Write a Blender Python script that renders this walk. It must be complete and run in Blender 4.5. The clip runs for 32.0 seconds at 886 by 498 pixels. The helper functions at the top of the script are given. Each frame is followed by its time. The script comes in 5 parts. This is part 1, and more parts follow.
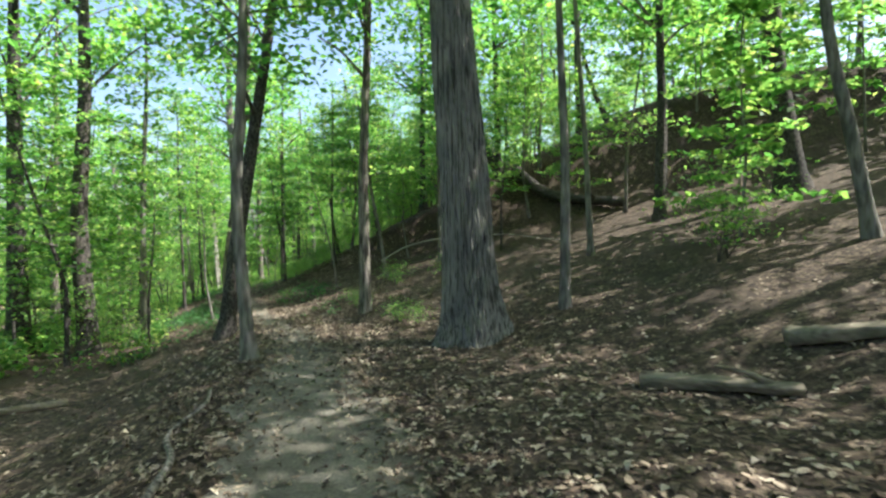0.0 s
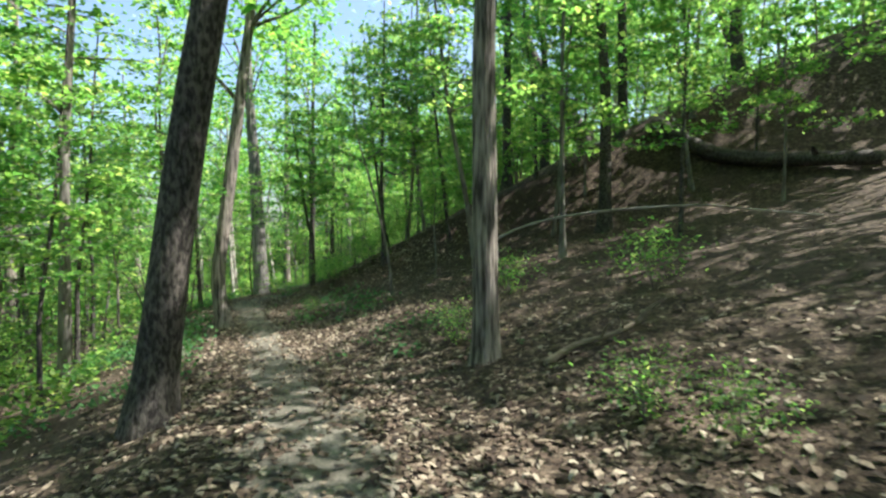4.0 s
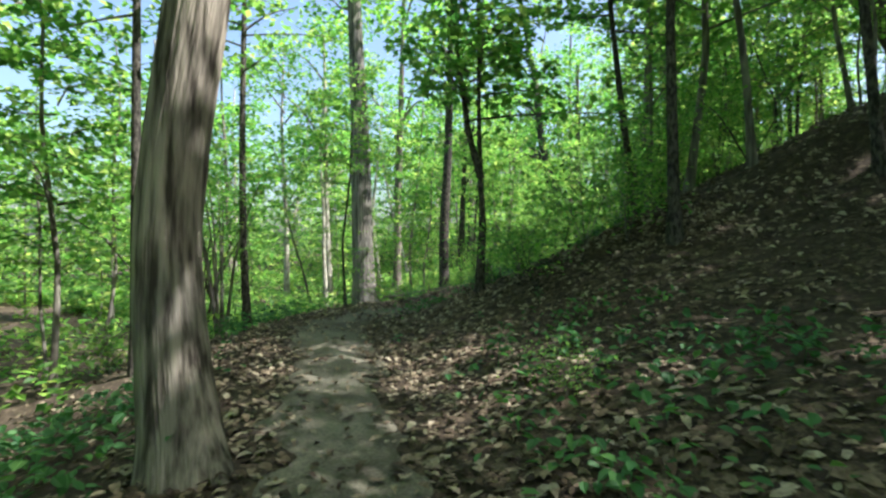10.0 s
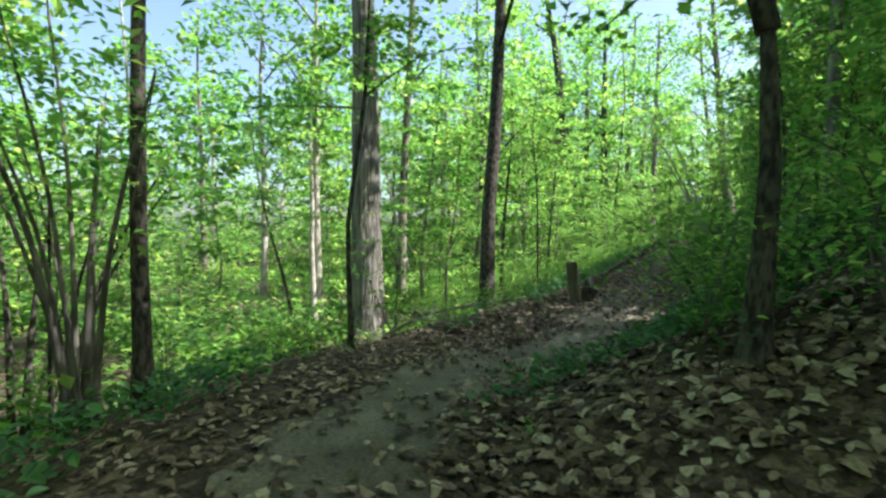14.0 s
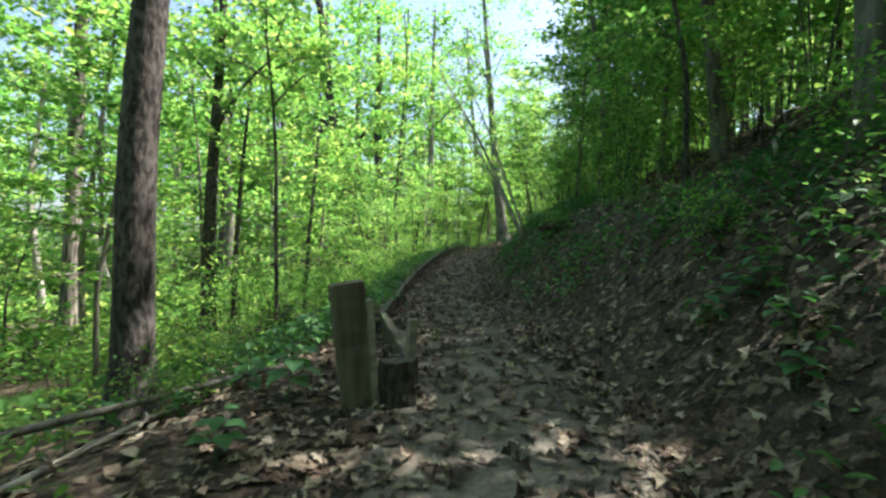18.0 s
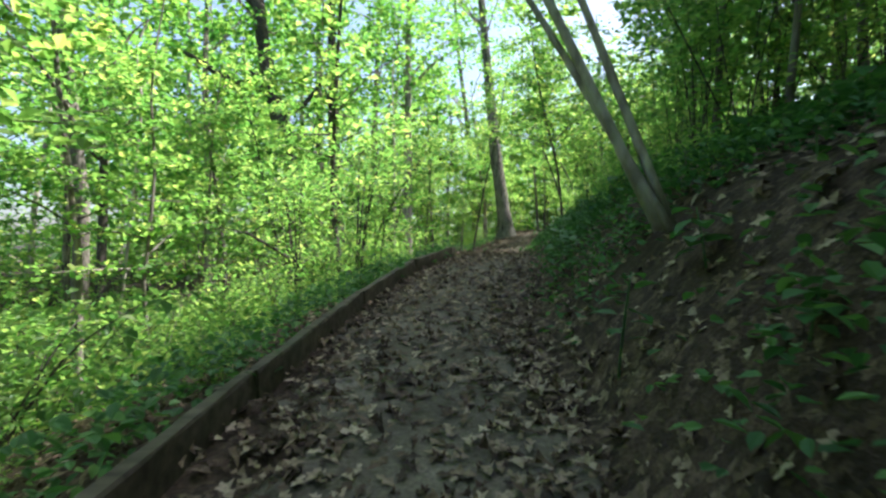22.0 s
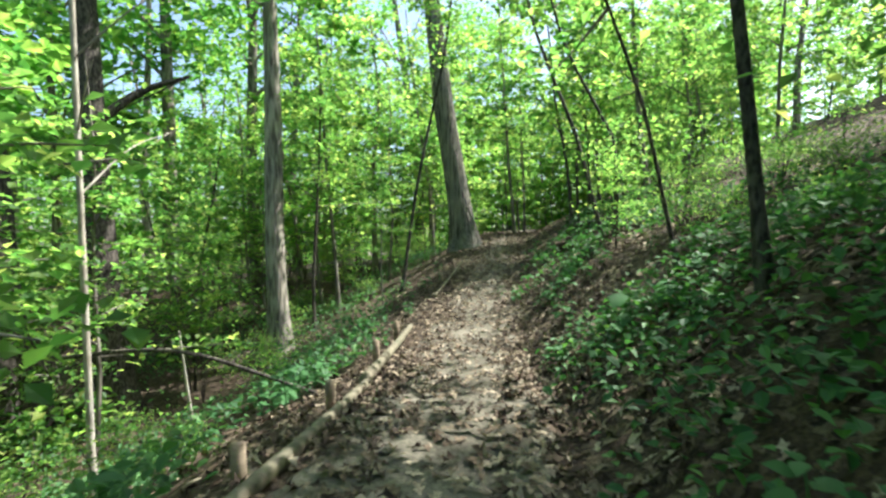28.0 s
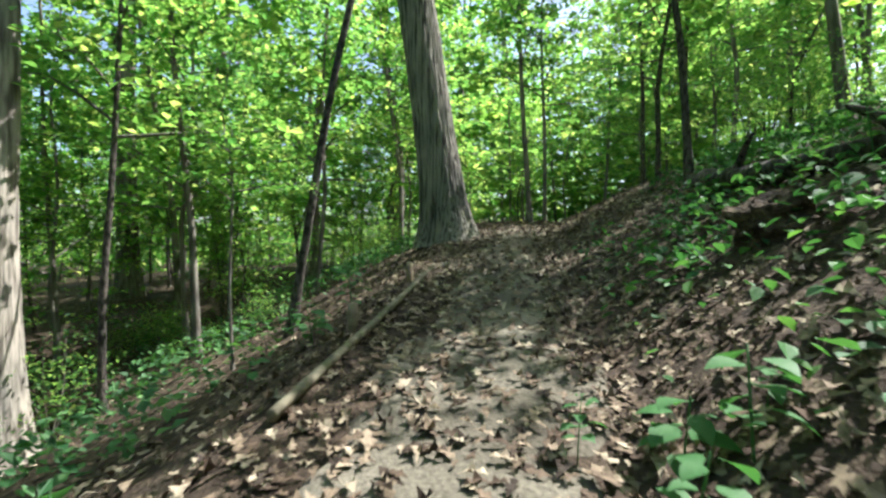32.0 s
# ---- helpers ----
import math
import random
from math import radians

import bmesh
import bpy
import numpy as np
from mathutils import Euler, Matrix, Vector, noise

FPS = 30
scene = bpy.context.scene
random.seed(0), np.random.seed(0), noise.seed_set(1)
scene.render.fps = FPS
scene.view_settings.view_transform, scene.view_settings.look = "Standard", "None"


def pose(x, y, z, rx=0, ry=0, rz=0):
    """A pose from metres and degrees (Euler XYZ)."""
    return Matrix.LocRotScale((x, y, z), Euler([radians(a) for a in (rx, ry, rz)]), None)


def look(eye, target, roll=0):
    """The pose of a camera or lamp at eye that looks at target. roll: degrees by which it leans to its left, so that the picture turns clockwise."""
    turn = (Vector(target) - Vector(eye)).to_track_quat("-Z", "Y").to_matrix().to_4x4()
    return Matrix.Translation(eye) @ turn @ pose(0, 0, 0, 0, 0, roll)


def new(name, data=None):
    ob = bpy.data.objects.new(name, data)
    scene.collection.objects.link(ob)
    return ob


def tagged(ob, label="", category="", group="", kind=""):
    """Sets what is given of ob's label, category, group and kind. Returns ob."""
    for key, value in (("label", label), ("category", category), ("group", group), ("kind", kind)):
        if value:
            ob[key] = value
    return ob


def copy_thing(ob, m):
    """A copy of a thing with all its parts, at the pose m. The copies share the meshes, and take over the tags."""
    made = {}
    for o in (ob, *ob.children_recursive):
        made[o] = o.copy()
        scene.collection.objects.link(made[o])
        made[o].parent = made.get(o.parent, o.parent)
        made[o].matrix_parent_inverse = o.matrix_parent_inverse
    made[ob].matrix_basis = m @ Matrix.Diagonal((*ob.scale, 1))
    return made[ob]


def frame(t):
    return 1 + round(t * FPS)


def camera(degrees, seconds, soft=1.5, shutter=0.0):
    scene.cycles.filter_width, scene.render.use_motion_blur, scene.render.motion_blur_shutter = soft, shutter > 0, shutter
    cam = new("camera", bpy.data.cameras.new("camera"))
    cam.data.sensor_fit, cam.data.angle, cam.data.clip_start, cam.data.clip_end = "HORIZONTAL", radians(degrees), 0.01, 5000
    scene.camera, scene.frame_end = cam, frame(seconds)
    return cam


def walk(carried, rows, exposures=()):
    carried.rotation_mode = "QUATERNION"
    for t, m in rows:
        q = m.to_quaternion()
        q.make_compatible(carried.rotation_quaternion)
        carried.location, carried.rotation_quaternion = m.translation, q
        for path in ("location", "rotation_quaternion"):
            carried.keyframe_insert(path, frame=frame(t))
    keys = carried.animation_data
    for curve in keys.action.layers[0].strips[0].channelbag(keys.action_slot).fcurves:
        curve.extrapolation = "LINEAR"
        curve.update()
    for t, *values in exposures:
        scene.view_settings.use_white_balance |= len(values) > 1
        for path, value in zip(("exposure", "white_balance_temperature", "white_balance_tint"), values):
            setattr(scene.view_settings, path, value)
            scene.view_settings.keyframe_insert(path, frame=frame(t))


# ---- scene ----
cam = camera(81.5, 32.0, soft=2.5, shutter=0.2)
PATH = [
    (0.0, pose(-0.000, -0.000, 1.650, 87.41, 0.97, 0.00)),
    (0.5, pose(-0.284, 1.137, 1.566, 87.61, 0.71, 0.20)),
    (1.0, pose(-0.580, 2.255, 1.469, 87.75, 0.79, 0.91)),
    (1.5, pose(-0.923, 3.370, 1.393, 87.58, 0.91, 0.99)),
    (2.0, pose(-1.262, 4.481, 1.298, 87.53, 0.97, 1.34)),
    (2.5, pose(-1.559, 5.577, 1.150, 87.60, 0.89, 1.61)),
    (4.5, pose(-2.954, 10.215, 0.612, 88.26, 0.31, 4.90)),
    (5.0, pose(-3.310, 11.379, 0.509, 88.29, 0.10, 7.01)),
    (5.5, pose(-3.729, 12.500, 0.378, 88.21, 0.12, 9.69)),
    (6.0, pose(-4.200, 13.561, 0.243, 88.16, 0.05, 10.98)),
    (6.5, pose(-4.659, 14.564, 0.116, 88.28, 0.04, 11.57)),
    (7.0, pose(-5.091, 15.520, -0.008, 88.43, -0.35, 11.73)),
    (7.5, pose(-5.526, 16.447, -0.101, 88.51, -0.34, 12.55)),
    (8.0, pose(-5.925, 17.329, -0.203, 88.59, -0.38, 13.65)),
    (8.5, pose(-6.308, 18.164, -0.302, 88.75, -0.49, 14.26)),
    (9.0, pose(-6.665, 18.925, -0.390, 88.91, -0.55, 14.33)),
    (9.5, pose(-7.032, 19.633, -0.455, 89.07, -0.51, 14.34)),
    (10.0, pose(-7.362, 20.318, -0.510, 89.19, -0.49, 14.40)),
    (10.5, pose(-7.693, 20.988, -0.495, 89.04, -0.47, 14.30)),
    (11.0, pose(-7.977, 21.621, -0.512, 89.03, -0.45, 14.19)),
    (11.5, pose(-8.242, 22.251, -0.541, 89.09, -0.61, 14.38)),
    (12.0, pose(-8.542, 22.876, -0.582, 89.05, -0.29, 14.53)),
    (12.5, pose(-8.878, 23.516, -0.627, 89.05, -0.25, 14.92)),
    (13.0, pose(-9.189, 24.150, -0.699, 89.01, -0.14, 15.20)),
    (13.5, pose(-9.515, 24.812, -0.682, 88.77, -0.92, 15.26)),
    (15.5, pose(-11.234, 27.286, -0.691, 90.29, -1.10, 0.93)),
    (16.0, pose(-11.273, 28.161, -0.641, 90.45, -1.25, -2.61)),
    (16.5, pose(-11.140, 29.146, -0.607, 90.87, -1.38, -7.62)),
    (17.0, pose(-10.864, 30.176, -0.708, 90.74, -1.56, -10.01)),
    (17.5, pose(-10.387, 31.167, -0.861, 90.64, -1.67, -11.28)),
    (18.0, pose(-9.918, 32.154, -0.871, 90.67, -1.41, -12.06)),
    (18.5, pose(-9.525, 33.145, -0.773, 90.60, -1.04, -12.64)),
    (19.0, pose(-9.129, 34.151, -0.632, 90.61, -0.97, -12.76)),
    (19.5, pose(-8.802, 35.258, -0.547, 90.18, -0.92, -12.81)),
    (20.0, pose(-8.499, 36.424, -0.543, 90.34, -0.69, -12.78)),
    (20.5, pose(-8.261, 37.628, -0.602, 90.05, -0.44, -12.67)),
    (21.0, pose(-8.017, 38.870, -0.609, 89.72, -0.33, -12.69)),
    (21.5, pose(-7.806, 40.107, -0.613, 90.28, -0.41, -12.69)),
    (22.0, pose(-7.547, 41.245, -0.599, 90.55, -0.25, -12.94)),
    (22.5, pose(-7.346, 42.314, -0.579, 90.71, -0.07, -13.34)),
    (23.0, pose(-7.098, 43.391, -0.508, 90.61, -0.02, -14.33)),
    (23.5, pose(-6.767, 44.462, -0.389, 90.52, 0.46, -14.32)),
    (24.0, pose(-6.411, 45.529, -0.258, 89.29, 0.49, -15.19)),
    (24.5, pose(-6.052, 46.580, -0.098, 89.67, 0.03, -15.86)),
    (25.0, pose(-5.662, 47.574, 0.122, 88.99, -0.44, -16.34)),
    (25.5, pose(-5.200, 48.549, 0.307, 89.27, 0.27, -16.62)),
    (26.0, pose(-4.717, 49.514, 0.487, 89.03, 1.56, -16.31)),
    (26.5, pose(-4.208, 50.434, 0.526, 87.96, 1.94, -16.23)),
    (28.5, pose(-2.982, 54.214, 0.492, 89.89, 0.79, -18.20)),
    (29.0, pose(-2.612, 55.136, 0.427, 89.83, 0.60, -18.24)),
    (29.5, pose(-2.207, 56.052, 0.377, 89.93, 0.69, -18.20)),
    (30.0, pose(-1.816, 56.984, 0.325, 89.77, 0.70, -18.24)),
    (30.5, pose(-1.422, 57.921, 0.258, 89.94, 0.64, -18.45)),
    (31.0, pose(-1.073, 58.869, 0.186, 89.23, 0.47, -18.49)),
    (31.5, pose(-0.705, 59.784, 0.159, 89.85, 0.24, -18.62)),
    (32.0, pose(-0.326, 60.654, 0.253, 90.03, -0.14, -18.52)),
]
walk(cam, PATH, [(0.0, 1.55, 6050, 6), (12.0, 1.5, 6100, 5), (17.0, 1.6, 6150, 9), (22.0, 1.6, 6150, 13), (24.0, 1.75, 6150, 6), (26.0, 1.6, 6200, 4), (27.5, 1.6, 6200, 4), (29.0, 1.55, 6200, 5), (32.0, 1.5, 6050, 8)])

# ---- sun and sky ----
SUN_BEARING, SUN_HEIGHT = 84.0, 56.0  # degrees: clockwise from +y, above the horizon
world = bpy.data.worlds.new("sky")
scene.world = world
world.use_nodes = True
sky = world.node_tree.nodes.new("ShaderNodeTexSky")
sky.sky_type, sky.sun_disc = "NISHITA", False
sky.sun_elevation, sky.sun_rotation = radians(SUN_HEIGHT), radians(SUN_BEARING)
sky.air_density, sky.dust_density, sky.ozone_density = 1.0, 3.5, 1.0
back = world.node_tree.nodes["Background"]
back.inputs["Strength"].default_value = 0.12
world.node_tree.links.new(sky.outputs["Color"], back.inputs["Color"])
sun = new("sun", bpy.data.lights.new("sun", "SUN"))
sun.data.energy, sun.data.angle, sun.data.color = 5.0, radians(0.6), (1.0, 0.95, 0.86)
toward = Vector((math.sin(radians(SUN_BEARING)) * math.cos(radians(SUN_HEIGHT)),
                 math.cos(radians(SUN_BEARING)) * math.cos(radians(SUN_HEIGHT)), math.sin(radians(SUN_HEIGHT))))
sun.matrix_world = look(toward * 60, (0, 0, 0))


# ---- materials ----
def material(name, rough=0.9):
    m = bpy.data.materials.new(name)
    m.use_nodes = True
    shader = m.node_tree.nodes["Principled BSDF"]
    shader.inputs["Roughness"].default_value = rough
    shader.inputs["Specular IOR Level"].default_value = 0.25
    return m, m.node_tree.nodes, m.node_tree.links, shader


def ramp(nodes, stops):
    r = nodes.new("ShaderNodeValToRGB")
    while len(r.color_ramp.elements) < len(stops):
        r.color_ramp.elements.new(0.5)
    for e, (at, colour) in zip(r.color_ramp.elements, stops):
        e.position, e.color = at, (*colour, 1)
    return r


def noise_node(nodes, links, scale, detail=4.0, stretch=None, coords="Object"):
    tex = nodes.new("ShaderNodeTexNoise")
    tex.inputs["Scale"].default_value, tex.inputs["Detail"].default_value = scale, detail
    where = nodes.new("ShaderNodeTexCoord")
    if stretch:
        m = nodes.new("ShaderNodeMapping")
        m.inputs["Scale"].default_value = stretch
        links.new(where.outputs[coords], m.inputs["Vector"])
        links.new(m.outputs["Vector"], tex.inputs["Vector"])
    else:
        links.new(where.outputs[coords], tex.inputs["Vector"])
    return tex


def mixed(nodes, links, factor, a, b, kind="MIX"):
    m = nodes.new("ShaderNodeMix")
    m.data_type, m.blend_type = "RGBA", kind
    for socket, value in ((m.inputs[0], factor), (m.inputs[6], a), (m.inputs[7], b)):
        if isinstance(value, (int, float)):
            socket.default_value = value
        elif isinstance(value, tuple):
            socket.default_value = (*value, 1)
        else:
            links.new(value, socket)
    return m.outputs[2]


def bump_node(nodes, links, shader, value, strength, distance):
    b = nodes.new("ShaderNodeBump")
    b.inputs["Strength"].default_value, b.inputs["Distance"].default_value = strength, distance
    links.new(value, b.inputs["Height"])
    links.new(b.outputs["Normal"], shader.inputs["Normal"])


def bark(name, dark, light, scale=9.0, stretch=(1, 1, 0.12), relief=0.02, moss=0.0, cut=(0.40, 0.60), detail=6.0):
    m, nodes, links, shader = material(name, 0.92)
    ridges = noise_node(nodes, links, scale, detail, stretch)
    tone = ramp(nodes, [(cut[0], dark), (cut[1], light)])
    links.new(ridges.outputs["Fac"], tone.inputs[0])
    blotch = noise_node(nodes, links, 1.3, 3)
    shade = ramp(nodes, [(0.35, (0.65, 0.65, 0.66)), (0.65, (1.1, 1.05, 1.0))])
    links.new(blotch.outputs["Fac"], shade.inputs[0])
    colour = mixed(nodes, links, 1.0, tone.outputs[0], shade.outputs[0], "MULTIPLY")
    if moss:
        patch = noise_node(nodes, links, 2.3, 5)
        where = ramp(nodes, [(0.55, (0, 0, 0)), (0.7, (moss, moss, moss))])
        links.new(patch.outputs["Fac"], where.inputs[0])
        colour = mixed(nodes, links, where.outputs[0], colour, (0.10, 0.13, 0.06))
    links.new(colour, shader.inputs["Base Color"])
    bump_node(nodes, links, shader, ridges.outputs["Fac"], 0.9, relief)
    return m


def foliage(name, stops, through_colour, share=0.45, rough=0.5):
    """Thin leaves: light falls on them and shines through them."""
    m, nodes, links, shader = material(name, rough)
    shader.inputs["Specular IOR Level"].default_value = 0.35
    island = nodes.new("ShaderNodeNewGeometry")
    tone = ramp(nodes, stops)
    links.new(island.outputs["Random Per Island"], tone.inputs[0])
    patch = noise_node(nodes, links, 0.5, 2)
    vary = ramp(nodes, [(0.35, (0.75, 0.85, 0.8)), (0.65, (1.15, 1.1, 0.9))])
    links.new(patch.outputs["Fac"], vary.inputs[0])
    colour = mixed(nodes, links, 1.0, tone.outputs[0], vary.outputs[0], "MULTIPLY")
    links.new(colour, shader.inputs["Base Color"])
    glow = nodes.new("ShaderNodeBsdfTranslucent")
    links.new(mixed(nodes, links, 1.0, colour, through_colour, "MULTIPLY"), glow.inputs["Color"])
    both = nodes.new("ShaderNodeMixShader")
    both.inputs[0].default_value = share
    links.new(shader.outputs[0], both.inputs[1])
    links.new(glow.outputs[0], both.inputs[2])
    links.new(both.outputs[0], nodes["Material Output"].inputs["Surface"])
    return m


def litter_ground():
    """Forest floor under the loose leaves: old brown leaves, dark humus, a green tinge in patches."""
    m, nodes, links, shader = material("forest_floor", 0.95)
    cells = nodes.new("ShaderNodeTexVoronoi")
    cells.inputs["Scale"].default_value = 15.0
    warp = noise_node(nodes, links, 11.0, 4)
    where = nodes.new("ShaderNodeTexCoord")
    links.new(mixed(nodes, links, 0.2, where.outputs["Object"], warp.outputs["Color"], "ADD"), cells.inputs["Vector"])
    grey = nodes.new("ShaderNodeSeparateColor")
    links.new(cells.outputs["Color"], grey.inputs["Color"])
    tone = ramp(nodes, [(0.0, (0.026, 0.019, 0.014)), (0.4, (0.062, 0.043, 0.030)), (0.75, (0.115, 0.085, 0.060)), (1.0, (0.20, 0.155, 0.115))])
    links.new(grey.outputs[0], tone.inputs[0])
    gaps = ramp(nodes, [(0.0, (1, 1, 1)), (0.55, (0.55, 0.52, 0.5)), (0.8, (0.2, 0.18, 0.17))])
    links.new(cells.outputs["Distance"], gaps.inputs[0])
    fleck = noise_node(nodes, links, 42.0, 4)
    grit = ramp(nodes, [(0.35, (0.45, 0.43, 0.42)), (0.62, (1.25, 1.2, 1.15))])
    links.new(fleck.outputs["Fac"], grit.inputs[0])
    colour = mixed(nodes, links, 0.45, tone.outputs[0], gaps.outputs[0], "MULTIPLY")
    colour = mixed(nodes, links, 0.85, colour, grit.outputs[0], "MULTIPLY")
    patches = noise_node(nodes, links, 0.35, 4)
    soil = ramp(nodes, [(0.45, (0, 0, 0)), (0.68, (0.75, 0.75, 0.75))])
    links.new(patches.outputs["Fac"], soil.inputs[0])
    colour = mixed(nodes, links, soil.outputs[0], colour, (0.045, 0.032, 0.024))
    links.new(colour, shader.inputs["Base Color"])
    bump_node(nodes, links, shader, fleck.outputs["Fac"], 0.7, 0.03)
    return m


def dirt():
    m, nodes, links, shader = material("trodden_dirt", 0.95)
    broad = noise_node(nodes, links, 1.4, 5)
    fine = noise_node(nodes, links, 38.0, 5)
    tone = ramp(nodes, [(0.3, (0.082, 0.071, 0.054)), (0.55, (0.145, 0.127, 0.10)), (0.75, (0.22, 0.194, 0.155))])
    links.new(broad.outputs["Fac"], tone.inputs[0])
    grain = ramp(nodes, [(0.3, (0.6, 0.6, 0.6)), (0.7, (1.25, 1.25, 1.25))])
    links.new(fine.outputs["Fac"], grain.inputs[0])
    links.new(mixed(nodes, links, 1.0, tone.outputs[0], grain.outputs[0], "MULTIPLY"), shader.inputs["Base Color"])
    bump_node(nodes, links, shader, fine.outputs["Fac"], 0.7, 0.02)
    return m


def dead_leaf():
    m, nodes, links, shader = material("fallen_leaf", 0.8)
    island = nodes.new("ShaderNodeNewGeometry")
    tone = ramp(nodes, [(0.0, (0.030, 0.021, 0.016)), (0.3, (0.075, 0.050, 0.035)), (0.55, (0.15, 0.110, 0.079)),
                        (0.8, (0.26, 0.205, 0.15)), (1.0, (0.37, 0.315, 0.24))])
    links.new(island.outputs["Random Per Island"], tone.inputs[0])
    mottle = noise_node(nodes, links, 34.0, 3)
    spots = ramp(nodes, [(0.3, (0.55, 0.52, 0.5)), (0.6, (1.12, 1.1, 1.08))])
    links.new(mottle.outputs["Fac"], spots.inputs[0])
    links.new(mixed(nodes, links, 1.0, tone.outputs[0], spots.outputs[0], "MULTIPLY"), shader.inputs["Base Color"])
    return m


def timber(name, dark, light, stretch=(0.1, 1, 1)):
    m, nodes, links, shader = material(name, 0.88)
    grain = noise_node(nodes, links, 14.0, 6, stretch)
    tone = ramp(nodes, [(0.3, dark), (0.7, light)])
    links.new(grain.outputs["Fac"], tone.inputs[0])
    stain = noise_node(nodes, links, 2.0, 4)
    where = ramp(nodes, [(0.5, (0, 0, 0)), (0.75, (0.7, 0.7, 0.7))])
    links.new(stain.outputs["Fac"], where.inputs[0])
    links.new(mixed(nodes, links, where.outputs[0], tone.outputs[0], (0.06, 0.07, 0.045)), shader.inputs["Base Color"])
    bump_node(nodes, links, shader, grain.outputs["Fac"], 0.6, 0.01)
    return m


OAK_BARK = bark("furrowed_oak_bark", (0.05, 0.045, 0.041), (0.28, 0.26, 0.24), 30.0, (1, 1, 0.02), 0.05, 0.15, (0.36, 0.54), 3.0)
GREY_BARK = bark("grey_bark", (0.11, 0.098, 0.085), (0.25, 0.23, 0.205), 12.0, (1, 1, 0.18), 0.012, 0.25)
DARK_BARK = bark("dark_bark", (0.03, 0.026, 0.024), (0.12, 0.105, 0.095), 24.0, (1, 1, 0.45), 0.02)
BROWN_BARK = bark("brown_ridged_bark", (0.05, 0.041, 0.035), (0.32, 0.28, 0.245), 17.0, (1, 1, 0.11), 0.03, 0.0, (0.36, 0.6), 5.0)
FLAKY_BARK = bark("flaking_grey_bark", (0.13, 0.115, 0.10), (0.40, 0.365, 0.325), 13.0, (1, 1, 0.16), 0.02, 0.0, (0.36, 0.6), 4.0)
PALE_BARK = bark("pale_bark", (0.26, 0.235, 0.20), (0.50, 0.47, 0.42), 10.0, (1, 1, 0.4), 0.008)
LEAF_LOW = foliage("understorey_leaf", [(0.0, (0.04, 0.11, 0.028)), (0.5, (0.09, 0.185, 0.045)), (0.85, (0.16, 0.255, 0.07)), (1.0, (0.27, 0.31, 0.11))], (2.7, 2.55, 2.1), 0.64)
LEAF_HIGH = foliage("canopy_leaf", [(0.0, (0.035, 0.11, 0.026)), (0.6, (0.08, 0.185, 0.04)), (1.0, (0.16, 0.255, 0.06))], (2.7, 2.55, 2.1), 0.66)
LEAF_HERB = foliage("herb_leaf", [(0.0, (0.028, 0.085, 0.032)), (0.6, (0.052, 0.14, 0.05)), (1.0, (0.10, 0.21, 0.065))], (1.9, 2.0, 1.2), 0.3, 0.6)
DEAD_LEAF = dead_leaf()
FLOOR = litter_ground()
DIRT = dirt()
BOARD = timber("weathered_timber", (0.04, 0.036, 0.026), (0.115, 0.104, 0.074))
LOG = timber("barkless_log", (0.09, 0.078, 0.055), (0.25, 0.215, 0.155))
ROTTEN = timber("rotten_wood", (0.12, 0.085, 0.06), (0.34, 0.27, 0.20))
POSTWOOD = timber("weathered_post", (0.06, 0.052, 0.038), (0.20, 0.175, 0.125), (1, 1, 0.1))
DEADWOOD = timber("bleached_deadwood", (0.20, 0.17, 0.14), (0.42, 0.38, 0.33))
